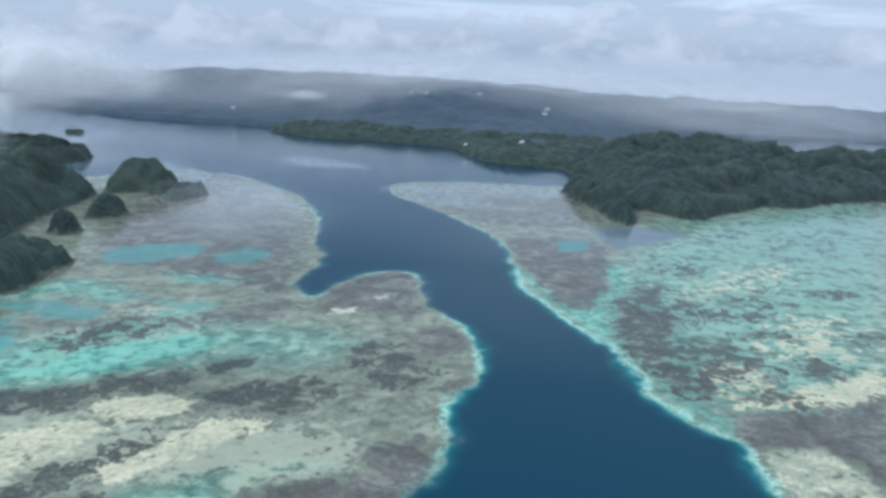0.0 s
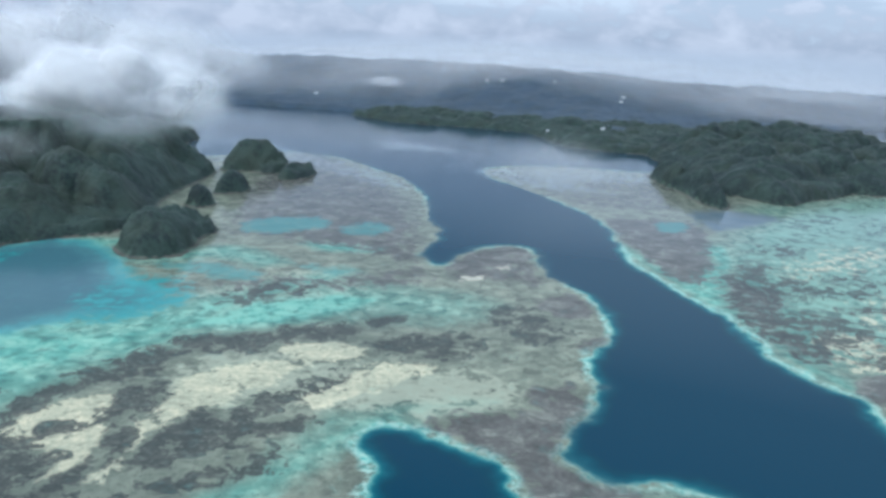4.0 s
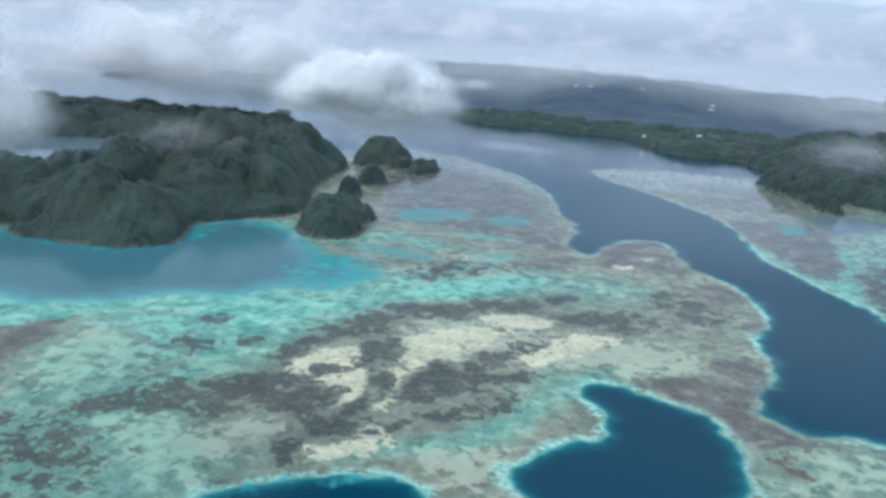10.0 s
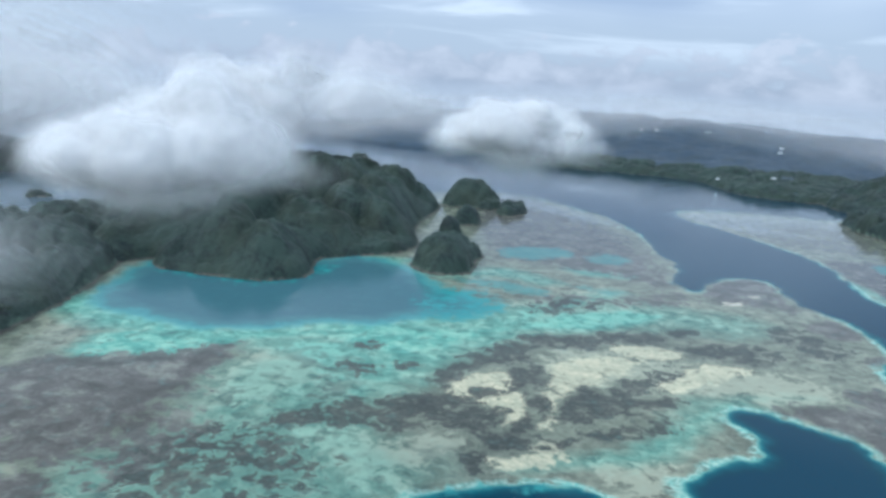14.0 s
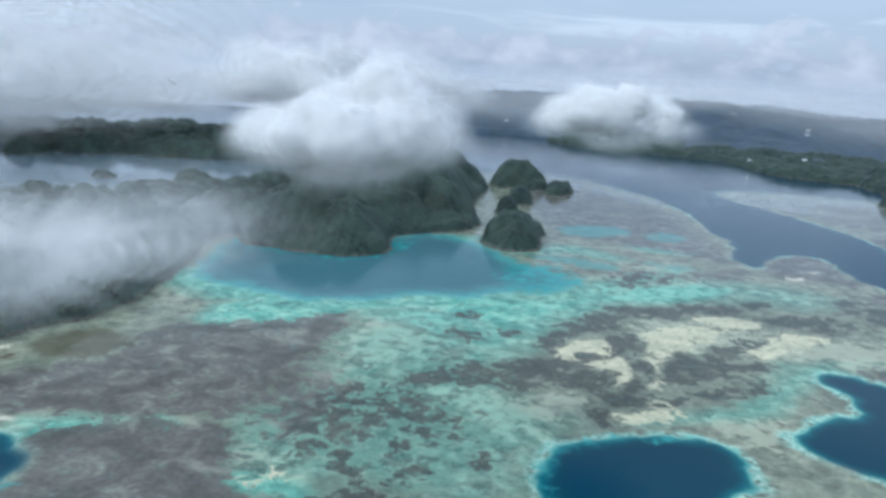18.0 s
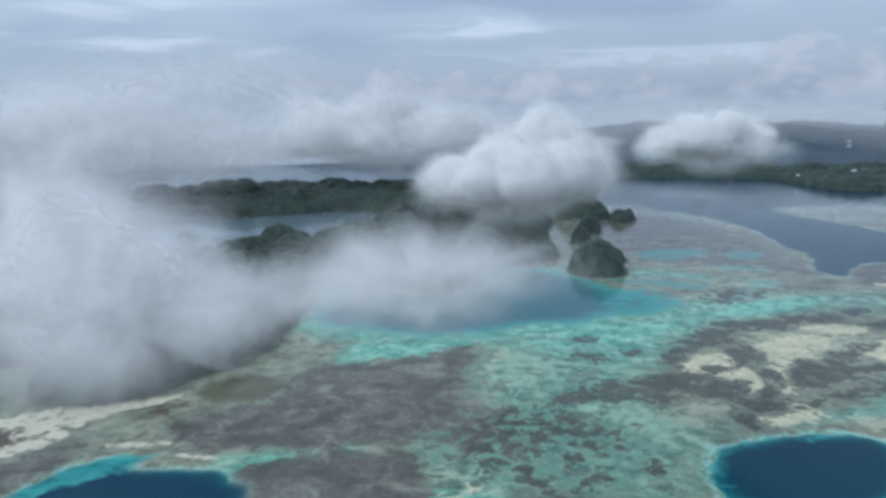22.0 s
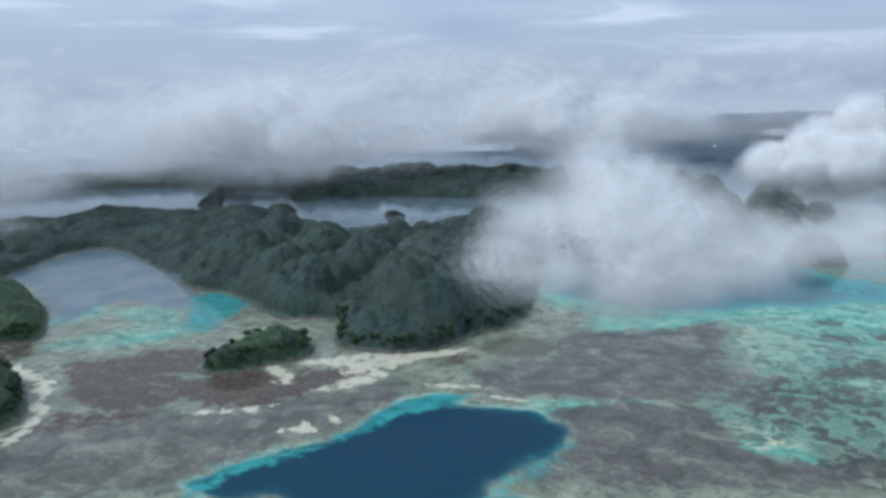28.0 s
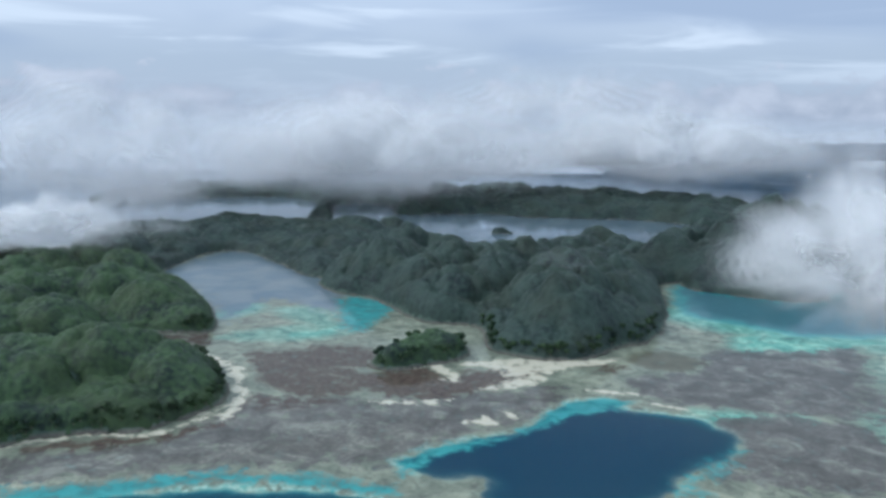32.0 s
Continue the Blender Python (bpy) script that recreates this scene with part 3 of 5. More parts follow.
zone("sand", 0.62, 7, [(-1473, -388), (-1399, -323), (-1335, -239), (-1262, -186), (-1255, -195), (-1326, -249), (-1389, -331), (-1461, -395)])
zone("beach", 0.62, 3, [(-1549, -341), (-1539, -310), (-1523, -289), (-1479, -259), (-1446, -228), (-1437, -179), (-1438, -128), (-1461, -92), (-1440, -103), (-1422, -140), (-1424, -187), (-1434, -235), (-1469, -267), (-1512, -297), (-1527, -318), (-1536, -349)])
zone("sand", 0.60, 8, [(-1315, -212), (-1309, -184), (-1286, -174), (-1258, -182), (-1285, -212)])
zone("pale", 0.60, 14, [(-1311, -123), (-1286, -69), (-1231, -57), (-1231, -105), (-1246, -148), (-1287, -154)])
zone("pale", 0.90, 40, [(296, 1224), (679, 1771), (1110, 1929), (480, 774), (310, 744), (290, 834), (325, 999)])
zone("pale", 0.80, 25, [(509, 1220), (771, 1293), (629, 1036), (499, 1044)])
zone("pale", 0.75, 20, [(-473, 841), (-393, 957), (-273, 926), (-284, 808), (-372, 751), (-424, 716)])
zone("pale", 0.60, 10, [(-740, 136), (-707, 191), (-680, 175), (-694, 99), (-717, 83)])
zone("pale", 0.65, 10, [(-46, 391), (-17, 414), (38, 424), (61, 396), (37, 353), (-46, 332)])
zone("dark", 0.75, 9, [(-648, 76), (-629, 107), (-604, 118), (-582, 106), (-581, 77), (-563, 74), (-560, 59), (-612, 46), (-637, 54)])
zone("dark", 0.65, 10, [(299, 909), (358, 896), (359, 824), (309, 758), (280, 800)])
zone("dark", 0.60, 12, [(268, 1095), (347, 1077), (405, 1008), (311, 952), (256, 967)])
zone("dark", 0.60, 10, [(322, 759), (378, 765), (390, 725), (336, 720)])
zone("grey", 0.70, 12, [(-801, 308), (-742, 325), (-677, 280), (-687, 196), (-719, 164), (-767, 199)])
zone("shelf_and_shade", 0.90, 7, [(-1461, -395), (-1395, -340), (-1337, -291), (-1311, -265), (-1274, -258), (-1227, -231), (-1182, -221), (-1149, -213), (-1143, -233), (-1170, -238), (-1220, -249), (-1268, -273), (-1295, -281), (-1319, -307), (-1368, -360), (-1445, -406)])
zone("shelf_and_shade", 0.90, 5, [(-1099, -20), (-1088, 51), (-1053, 106), (-1019, 112), (-1031, 67), (-1070, 29), (-1085, -21)])
zone("shelf_and_shade", 0.80, 5, [(-1164, -190), (-1167, -140), (-1150, -100), (-1106, -51), (-1098, -14), (-1086, -26), (-1120, -93), (-1145, -133), (-1150, -171), (-1153, -193)])
zone("shelf_and_shade", 0.60, 10, [(-919, -108), (-910, -48), (-886, 6), (-878, 29), (-872, 9), (-893, -53), (-896, -95)])
zone("shelf_and_shade", 0.55, 7, [(-489, 193), (-482, 217), (-460, 247), (-423, 264), (-374, 286), (-376, 272), (-423, 250), (-459, 229), (-477, 202), (-478, 156), (-468, 127), (-450, 111), (-468, 115), (-484, 150)])
zone("brown", 0.60, 10, [(-1445, -106), (-1361, -58), (-1323, -63), (-1355, -108), (-1410, -134)])
zone("beach", 0.55, 4, [(-1348, 91), (-1320, 122), (-1294, 108), (-1328, 74)])
zone("beach", 0.60, 4, [(-1307, -38), (-1241, -15), (-1210, 16), (-1235, -25), (-1294, -46)])
zone("grey", 0.80, 14, [(-1439, -103), (-1271, -17), (-1163, 80), (-1093, 97), (-1103, 6), (-1163, -101), (-1269, -178), (-1366, -182)])
zone("pale", 0.70, 8, [(-1181, -162), (-1159, -108), (-1119, -51), (-1109, -12), (-1122, -14), (-1161, -79), (-1193, -143), (-1218, -188)])
# lakes and far sea, with the sky's sheen painted over the deep blue
zone("water_sheen", 1.0, 40, [(-3300, 880), (-2400, 900), (-1900, 820), (-1350, 1250), (-1000, 1900), (-1100, 2500), (-1700, 2900), (-3600, 2700)])
zone("sand", 0.52, 14, [(-1390, -270), (-1310, -175), (-1240, -95), (-1190, -95), (-1200, -165), (-1290, -235), (-1350, -290)])
zone("pale", 0.55, 14, [(-1420, -180), (-1360, -110), (-1260, -60), (-1240, -100), (-1330, -160)])
zone("turq", 0.5, 10, [(-1700, 250), (-1640, 310), (-1560, 260), (-1520, 190), (-1600, 210)])
zone("pool", 0.9, 16, [(-850, 930), (-760, 1000), (-690, 960), (-600, 900), (-640, 850), (-760, 880)])
zone("turq", 0.6, 14, [(-700, 1000), (-610, 940), (-520, 990), (-440, 960), (-420, 1000), (-520, 1060), (-600, 1000)])
zone("grey", 0.6, 10, [(-640, 780), (-600, 800), (-560, 770), (-520, 790), (-560, 730), (-620, 740)])
zone("turq", 0.85, 16, [(-1080, 640), (-1000, 590), (-909, 570), (-839, 560), (-751, 600), (-704, 640), (-625, 665), (-585, 715), (-513, 760), (-480, 740), (-560, 660), (-620, 600), (-700, 560), (-760, 520), (-840, 490), (-920, 500), (-1010, 520), (-1090, 570)])
# island's shadow and reflection on the lagoon, painted as a teal strip
zone("shelf_and_shade", 0.75, 16, [(-1110, 860), (-1060, 795), (-958, 780), (-881, 780), (-820, 845), (-800, 960), (-850, 930), (-950, 850), (-1050, 880)])
zone("sand", 0.5, 25, [(380, 900), (450, 1000), (560, 1010), (540, 900), (440, 830)])
zone("sand", 0.45, 25, [(330, 1080), (420, 1200), (560, 1320), (600, 1240), (470, 1120), (390, 1060)])
zone("dark", 0.55, 16, [(400, 1080), (450, 1110), (520, 1080), (470, 1040)])
zone("dark", 0.55, 16, [(340, 1230), (400, 1290), (450, 1260), (400, 1200)])

# sand tongues and sea grass on the main reef
zone("turq", 0.95, 14, [(-800, 535), (-757, 574), (-717, 589), (-682, 629), (-640, 664), (-571, 675), (-496, 697), (-435, 754), (-384, 818), (-283, 861), (-241, 845), (-284, 775), (-381, 713), (-450, 692), (-489, 628), (-532, 559), (-578, 529), (-651, 545), (-682, 564), (-745, 556), (-791, 522)])
zone("turq", 0.55, 22, [(-673, 548), (-578, 529), (-528, 566), (-520, 497), (-554, 452), (-592, 405), (-626, 371), (-665, 350), (-711, 412), (-666, 451)])
zone("turq", 0.75, 12, [(-404, 303), (-372, 319), (-312, 337), (-269, 369), (-225, 455), (-193, 508), (-164, 522), (-210, 524), (-247, 462), (-282, 397), (-316, 359), (-375, 327)])
zone("turq", 0.45, 14, [(-267, 445), (-239, 517), (-169, 557), (-96, 567), (-170, 527), (-216, 509), (-234, 430), (-269, 369), (-297, 363)])
zone("pale", 0.90, 14, [(-746, 461), (-730, 511), (-675, 551), (-639, 505), (-657, 446), (-681, 420), (-707, 406)])
zone("pale", 0.90, 14, [(-401, 552), (-392, 625), (-328, 647), (-245, 628), (-153, 634), (-89, 634), (-59, 577), (-139, 557), (-228, 534), (-274, 522), (-312, 535), (-345, 519), (-369, 491)])
zone("sand", 0.95, 5, [(-328, 677), (-269, 688), (-226, 675), (-252, 641), (-286, 637), (-311, 654)])
zone("sand", 0.95, 5, [(-277, 549), (-249, 588), (-219, 635), (-166, 653), (-150, 635), (-199, 585), (-229, 555), (-251, 527), (-276, 531)])
zone("sand", 0.95, 5, [(-503, 448), (-493, 490), (-458, 530), (-434, 524), (-424, 473), (-401, 427), (-426, 382), (-434, 417), (-452, 425), (-468, 431), (-497, 438)])
zone("sand", 0.95, 5, [(-385, 390), (-389, 455), (-394, 525), (-385, 590), (-326, 632), (-278, 626), (-311, 575), (-347, 526), (-374, 486), (-378, 428)])
zone("sand", 0.95, 5, [(-403, 328), (-384, 359), (-360, 341), (-381, 317), (-423, 304), (-432, 316)])
zone("pale", 0.85, 8, [(-337, 326), (-303, 343), (-267, 351), (-272, 315), (-284, 282), (-306, 284)])
zone("pale", 0.85, 8, [(-540, 257), (-516, 323), (-480, 351), (-455, 337), (-474, 305), (-488, 268)])
zone("pale", 0.85, 8, [(-581, 272), (-573, 310), (-550, 297), (-552, 262)])
zone("pale", 0.85, 8, [(-170, 527), (-111, 542), (-53, 578), (-95, 580), (-163, 551)])
zone("dark", 0.88, 5, [(-652, 331), (-635, 352), (-612, 374), (-588, 398), (-548, 416), (-499, 445), (-451, 438), (-467, 421), (-424, 424), (-429, 406), (-429, 376), (-409, 411), (-394, 397), (-392, 361), (-405, 332), (-432, 328), (-448, 358), (-469, 361), (-498, 357), (-519, 337), (-557, 343), (-583, 327), (-617, 324), (-636, 310)])
zone("dark", 0.88, 5, [(-509, 455), (-520, 489), (-515, 530), (-493, 579), (-463, 635), (-438, 674), (-379, 702), (-311, 738), (-259, 753), (-247, 720), (-318, 680), (-342, 653), (-409, 640), (-430, 615), (-441, 580), (-464, 548), (-486, 520), (-487, 489), (-498, 456)])
zone("dark", 0.88, 5, [(-437, 500), (-437, 542), (-408, 560), (-399, 536), (-398, 491), (-408, 477), (-387, 473), (-383, 434), (-394, 417), (-408, 423), (-410, 454)])
zone("dark", 0.88, 5, [(-485, 453), (-467, 467), (-448, 480), (-437, 467), (-450, 451), (-466, 434)])
zone("dark", 0.88, 5, [(-456, 608), (-429, 611), (-416, 585), (-439, 572)])
zone("dark", 0.88, 5, [(-369, 464), (-369, 491), (-356, 513), (-331, 508), (-313, 543), (-291, 567), (-281, 536), (-301, 501), (-251, 521), (-243, 505), (-271, 484), (-301, 461), (-331, 439), (-342, 409), (-365, 415), (-378, 430), (-370, 445)])
zone("dark", 0.88, 5, [(-450, 291), (-448, 320), (-431, 328), (-429, 306), (-436, 286)])
zone("dark", 0.75, 9, [(-326, 413), (-288, 440), (-262, 459), (-264, 420), (-302, 396), (-346, 387), (-362, 348), (-382, 353), (-370, 382)])
zone("dark", 0.75, 9, [(-235, 693), (-192, 733), (-127, 741), (-105, 705), (-146, 660), (-193, 667)])
zone("dark", 0.75, 9, [(-286, 519), (-248, 575), (-231, 614), (-257, 610), (-291, 561)])
zone("dark", 0.75, 9, [(-98, 832), (-56, 858), (-19, 794), (-11, 752), (-57, 728), (-88, 774)])
zone("dark", 0.75, 9, [(-450, 820), (-397, 891), (-335, 880), (-376, 815), (-427, 788)])
zone("dark", 0.75, 9, [(-639, 489), (-608, 513), (-578, 489), (-600, 461)])
zone("dark", 0.90, 4, [(-622, 372), (-616, 380), (-604, 369), (-610, 361)])
zone("dark", 0.90, 4, [(-571, 515), (-555, 527), (-539, 512), (-554, 498)])
zone("dark", 0.90, 4, [(-252, 762), (-216, 797), (-200, 785), (-230, 752)])
zone("dark", 0.90, 4, [(-649, 554), (-624, 584), (-608, 566), (-630, 542)])
zone("grey", 1.00, 6, [(-164, 512), (-112, 528), (-51, 557), (-53, 578), (-21, 626), (-3, 591), (-12, 532), (-32, 501), (-32, 475), (-10, 443), (27, 436), (-5, 423), (-43, 405), (-55, 418), (-69, 446), (-90, 481), (-126, 504)])
zone("grey", 1.00, 6, [(-38, 888), (10, 919), (38, 886), (38, 847), (-7, 819), (-35, 849)])
zone("grey", 1.00, 6, [(5, 731), (44, 778), (44, 757), (16, 714)])
zone("grey", 1.00, 6, [(-169, 1034), (-112, 1136), (-51, 1153), (-36, 1086), (-119, 1019), (-156, 989)])
zone("brown", 0.55, 8, [(-51, 390), (-19, 406), (5, 393), (-26, 360), (-52, 363)])
zone("beach", 0.55, 3, [(-97, 1040), (-75, 1044), (-74, 1026), (-95, 1020)])
zone("beach", 0.55, 3, [(-148, 962), (-111, 990), (-104, 973), (-140, 945)])
# grass beds and sand of the eastern reef
zone("turq", 0.90, 10, [(179, 1010), (259, 1153), (253, 1217), (299, 1259), (292, 1157), (239, 988), (221, 877), (197, 898), (167, 980)])
zone("turq", 0.80, 8, [(115, 1177), (170, 999), (217, 858), (238, 737), (274, 657), (284, 671), (254, 753), (235, 879), (183, 1030), (130, 1192)])
zone("dark", 0.72, 7, [(216, 853), (245, 989), (291, 1121), (346, 1134), (307, 1021), (353, 1002), (290, 928), (293, 866), (293, 802), (309, 758), (255, 736), (238, 809)])
zone("dark", 0.72, 7, [(307, 868), (365, 897), (379, 843), (393, 812), (355, 783), (344, 820)])
zone("dark", 0.72, 7, [(414, 847), (454, 862), (467, 819), (437, 799), (411, 810)])
zone("dark", 0.72, 7, [(316, 759), (370, 745), (359, 734), (313, 736)])
zone("dark", 0.72, 7, [(563, 1134), (637, 1158), (639, 1129), (565, 1100)])
zone("dark", 0.72, 7, [(389, 1006), (448, 1038), (461, 1010), (403, 980)])
zone("dark", 0.72, 7, [(508, 932), (582, 961), (572, 931), (511, 909)])
zone("dark", 0.72, 7, [(380, 938), (446, 957), (450, 932), (385, 912)])
zone("sand", 0.90, 6, [(282, 807), (338, 839), (372, 826), (373, 794), (327, 773), (299, 763), (287, 784)])
zone("sand", 0.90, 6, [(352, 745), (517, 832), (465, 738), (414, 716), (355, 711), (319, 721)])
zone("pale", 0.95, 30, [(536, 1217), (794, 1334), (629, 1035), (554, 1077)])
zone("pale", 0.95, 30, [(312, 1100), (468, 1182), (487, 1018), (372, 917), (311, 952)])
zone("grey", 1.00, 7, [(281, 662), (312, 702), (353, 707), (406, 699), (473, 752), (376, 576), (365, 618), (332, 657), (312, 634), (285, 632)])
zone("pale", 0.90, 10, [(282, 623), (328, 648), (361, 610), (370, 565), (364, 555), (295, 550), (288, 577)])
# western flats
zone("grey", 1.00, 12, [(-974, 359), (-920, 420), (-841, 456), (-781, 518), (-762, 410), (-765, 330), (-772, 273), (-772, 202), (-830, 173), (-902, 153), (-994, 137), (-1039, 196), (-1006, 235), (-960, 283)])
zone("grey", 1.00, 6, [(-921, 94), (-906, 122), (-862, 146), (-831, 162), (-768, 163), (-741, 124), (-718, 90), (-691, 68), (-653, 66), (-632, 93), (-608, 114), (-592, 106), (-583, 81), (-556, 72), (-538, 67), (-686, 28), (-806, -4), (-895, -12), (-878, 32)])
zone("beach", 0.60, 3, [(-1076, 137), (-1031, 152), (-1020, 143), (-1068, 128)])
zone("beach", 0.60, 3, [(-998, 125), (-953, 123), (-943, 114), (-992, 117)])
zone("beach", 0.60, 3, [(-958, 118), (-945, 118), (-943, 109)])
zone("turq", 0.90, 5, [(-924, 90), (-928, 123), (-894, 140), (-861, 156), (-863, 136), (-897, 109), (-906, 92)])
zone("turq", 0.90, 5, [(-719, 78), (-728, 92), (-702, 114), (-669, 103), (-646, 73), (-657, 63), (-683, 72)])
zone("turq", 0.90, 5, [(-837, 141), (-834, 169), (-810, 158), (-821, 143)])
zone("pale", 0.80, 5, [(-921, 102), (-922, 124), (-892, 138), (-869, 137), (-902, 107)])
zone("pale", 0.80, 5, [(-722, 86), (-702, 114), (-672, 102), (-687, 83), (-709, 78)])
zone("dark", 0.95, 3, [(-664, 166), (-655, 171), (-647, 145), (-655, 139)])
zone("dark", 0.95, 3, [(-617, 187), (-602, 193), (-597, 173), (-610, 165)])
zone("dark", 0.95, 3, [(-549, 183), (-537, 192), (-533, 169), (-544, 162)])
zone("dark", 0.95, 3, [(-652, 133), (-636, 141), (-630, 124), (-645, 118)])
zone("dark", 0.95, 3, [(-604, 146), (-579, 156), (-574, 143), (-597, 133)])
zone("dark", 0.95, 3, [(-643, 295), (-627, 307), (-613, 266), (-626, 252)])
zone("dark", 0.95, 3, [(-697, 221), (-683, 232), (-674, 214), (-688, 203)])
zone("dark", 0.60, 14, [(-714, 259), (-681, 300), (-623, 285), (-556, 261), (-582, 202), (-636, 200), (-665, 145), (-709, 167)])
zone("dark", 0.90, 6, [(-621, 63), (-631, 86), (-608, 114), (-590, 104), (-583, 80), (-556, 71), (-547, 65), (-621, 45)])
# weed banks and pale bars before the jungle island
zone("brown", 0.80, 6, [(-1559, 39), (-1465, 78), (-1394, 88), (-1365, 34), (-1354, -30), (-1354, -67), (-1402, -72), (-1483, -34)])
zone("brown", 0.80, 6, [(-1380, 15), (-1334, 68), (-1294, 108), (-1237, 87), (-1220, 134), (-1194, 190), (-1148, 165), (-1175, 73), (-1228, 19), (-1242, -12), (-1285, 5), (-1322, -17)])
zone("beach", 0.85, 3, [(-1265, 137), (-1226, 183), (-1173, 226), (-1112, 243), (-1074, 284), (-1091, 235), (-1159, 167), (-1211, 151)])
zone("beach", 0.85, 3, [(-1313, 126), (-1274, 120), (-1227, 77), (-1252, 78)])
zone("beach", 0.85, 3, [(-1244, -12), (-1214, -4), (-1213, -19)])
zone("beach", 0.85, 3, [(-1182, 88), (-1159, 148), (-1139, 141), (-1152, 94)])
zone("beach", 0.85, 3, [(-1161, -39), (-1149, -16), (-1127, -27), (-1140, -51)])
zone("beach", 0.85, 3, [(-1131, 6), (-1125, 13), (-1117, 2), (-1123, -5)])
zone("turq", 0.80, 6, [(-1763, 177), (-1771, 255), (-1729, 270), (-1716, 182), (-1725, 151)])
zone("turq", 0.80, 6, [(-1580, 139), (-1550, 187), (-1531, 239), (-1506, 174), (-1544, 123)])
zone("grey", 0.90, 8, [(-1834, -47), (-1765, 11), (-1698, 62), (-1649, 61), (-1625, -19), (-1683, -59)])
zone("pale", 0.90, 8, [(-1476, -386), (-1426, -334), (-1378, -274), (-1330, -229), (-1315, -229), (-1366, -285), (-1412, -344), (-1461, -395)])
zone("pale", 0.90, 8, [(-1325, -226), (-1319, -190), (-1279, -164), (-1224, -160), (-1258, -191)])
zone("pale", 0.90, 8, [(-1240, -177), (-1231, -105), (-1227, -65), (-1191, -100), (-1190, -149)])
zone("brown", 0.75, 6, [(-1529, -342), (-1507, -300), (-1468, -261), (-1422, -210), (-1396, -158), (-1393, -197), (-1431, -264), (-1467, -303)])
# clear aqua rims, lagoon margins
zone("clear", 1.00, 12, [(-1, 961), (87, 901), (49, 707), (4, 624), (-19, 670), (-7, 822)])
zone("clear", 1.00, 12, [(-275, 275), (-284, 338), (-233, 408), (-210, 510), (-163, 536), (-97, 511), (-60, 471), (-49, 400), (-70, 318)])
zone("clear", 1.00, 12, [(-493, 229), (-449, 269), (-372, 319), (-322, 297), (-299, 270)])
zone("clear", 1.00, 12, [(115, 1232), (182, 1083), (231, 921), (291, 691), (295, 550), (267, 548), (248, 641), (174, 806), (98, 1072)])
zone("clear", 1.00, 12, [(-498, 150), (-490, 266), (-420, 344), (-313, 316), (-299, 204), (-353, 117), (-484, 82)])
zone("clear", 0.80, 12, [(-1205, -243), (-1194, -119), (-1144, 3), (-1100, 116), (-1038, 152), (-1028, 69), (-1106, -51), (-1140, -165), (-1164, -247)])
zone("clear", 0.80, 12, [(-1457, -398), (-1397, -325), (-1321, -254), (-1229, -229), (-1200, -267), (-1445, -406)])
zone("turq", 0.95, 8, [(-936, 418), (-952, 485), (-907, 522), (-842, 519), (-767, 548), (-787, 489), (-831, 442), (-886, 410)])
zone("shelf_and_shade", 0.62, 14, [(-618, 781), (-599, 882), (-513, 875), (-480, 791), (-539, 705), (-588, 702)])
zone("turq", 0.70, 6, [(-821, 960), (-789, 1035), (-697, 1058), (-705, 977), (-770, 924)])
zone("turq", 0.50, 20, [(-767, 188), (-728, 286), (-756, 429), (-702, 517), (-577, 483), (-539, 341), (-479, 269), (-498, 150), (-540, 85), (-588, 107), (-637, 112), (-700, 95)])
zone("pale", 0.80, 16, [(-750, 409), (-728, 496), (-662, 555), (-633, 466), (-672, 372), (-718, 340)])
zone("pale", 0.80, 16, [(-611, 320), (-538, 325), (-485, 295), (-511, 235), (-566, 245)])

rim = np.maximum(rim, FIELD["clear"]) * (1 - 0.8 * FIELD["grey"])


def sheet(name, k, label, category, kind=""):
    quad = ident[:-1, :-1] == k
    j, i = np.nonzero(quad)
    wide = GX.shape[1]
    a = j * wide + i
    faces = np.stack([a, a + 1, a + wide + 1, a + wide], 1)
    used, where = np.unique(faces, return_inverse=True)
    x, y = GX.ravel()[used], GY.ravel()[used]
    attrs = {key: v.ravel()[used] for key, v in FIELD.items()}
    attrs.update(deep=np.clip(deep, -80, 120).ravel()[used], lagoon=lagoon.ravel()[used], rim=rim.ravel()[used])
    me = mesh_of(name, np.stack([x, y, np.zeros(len(x))], 1), where.reshape(-1, 4), REEF, attrs)
    return tagged(new(name, me), label, category, kind=kind)


sheet("water", 0, "deep blue channel and open sea under an overcast sky", "sea", "structure")
sheet("ground", 1, "shallow coral reef flat with sand, sea grass and turquoise water", "reef flat", "structure")
sheet("ground_east", 2, "pale speckled reef flat beyond the channel", "reef flat", "structure")
for k, label in enumerate(("dark blue notched hole in the pale reef flat", "oval dark blue hole with a turquoise rim", "beak-shaped deep blue hole beside grey flats",
                           "small dark blue hole in the reef flat", "blue hole in front of the forested island's beach")):
    sheet("blue_hole", 3 + k, label, "blue hole")
sheet("lagoon", 3 + len(HOLES), "steel-blue lagoon with turquoise margins below the forested island", "lagoon")


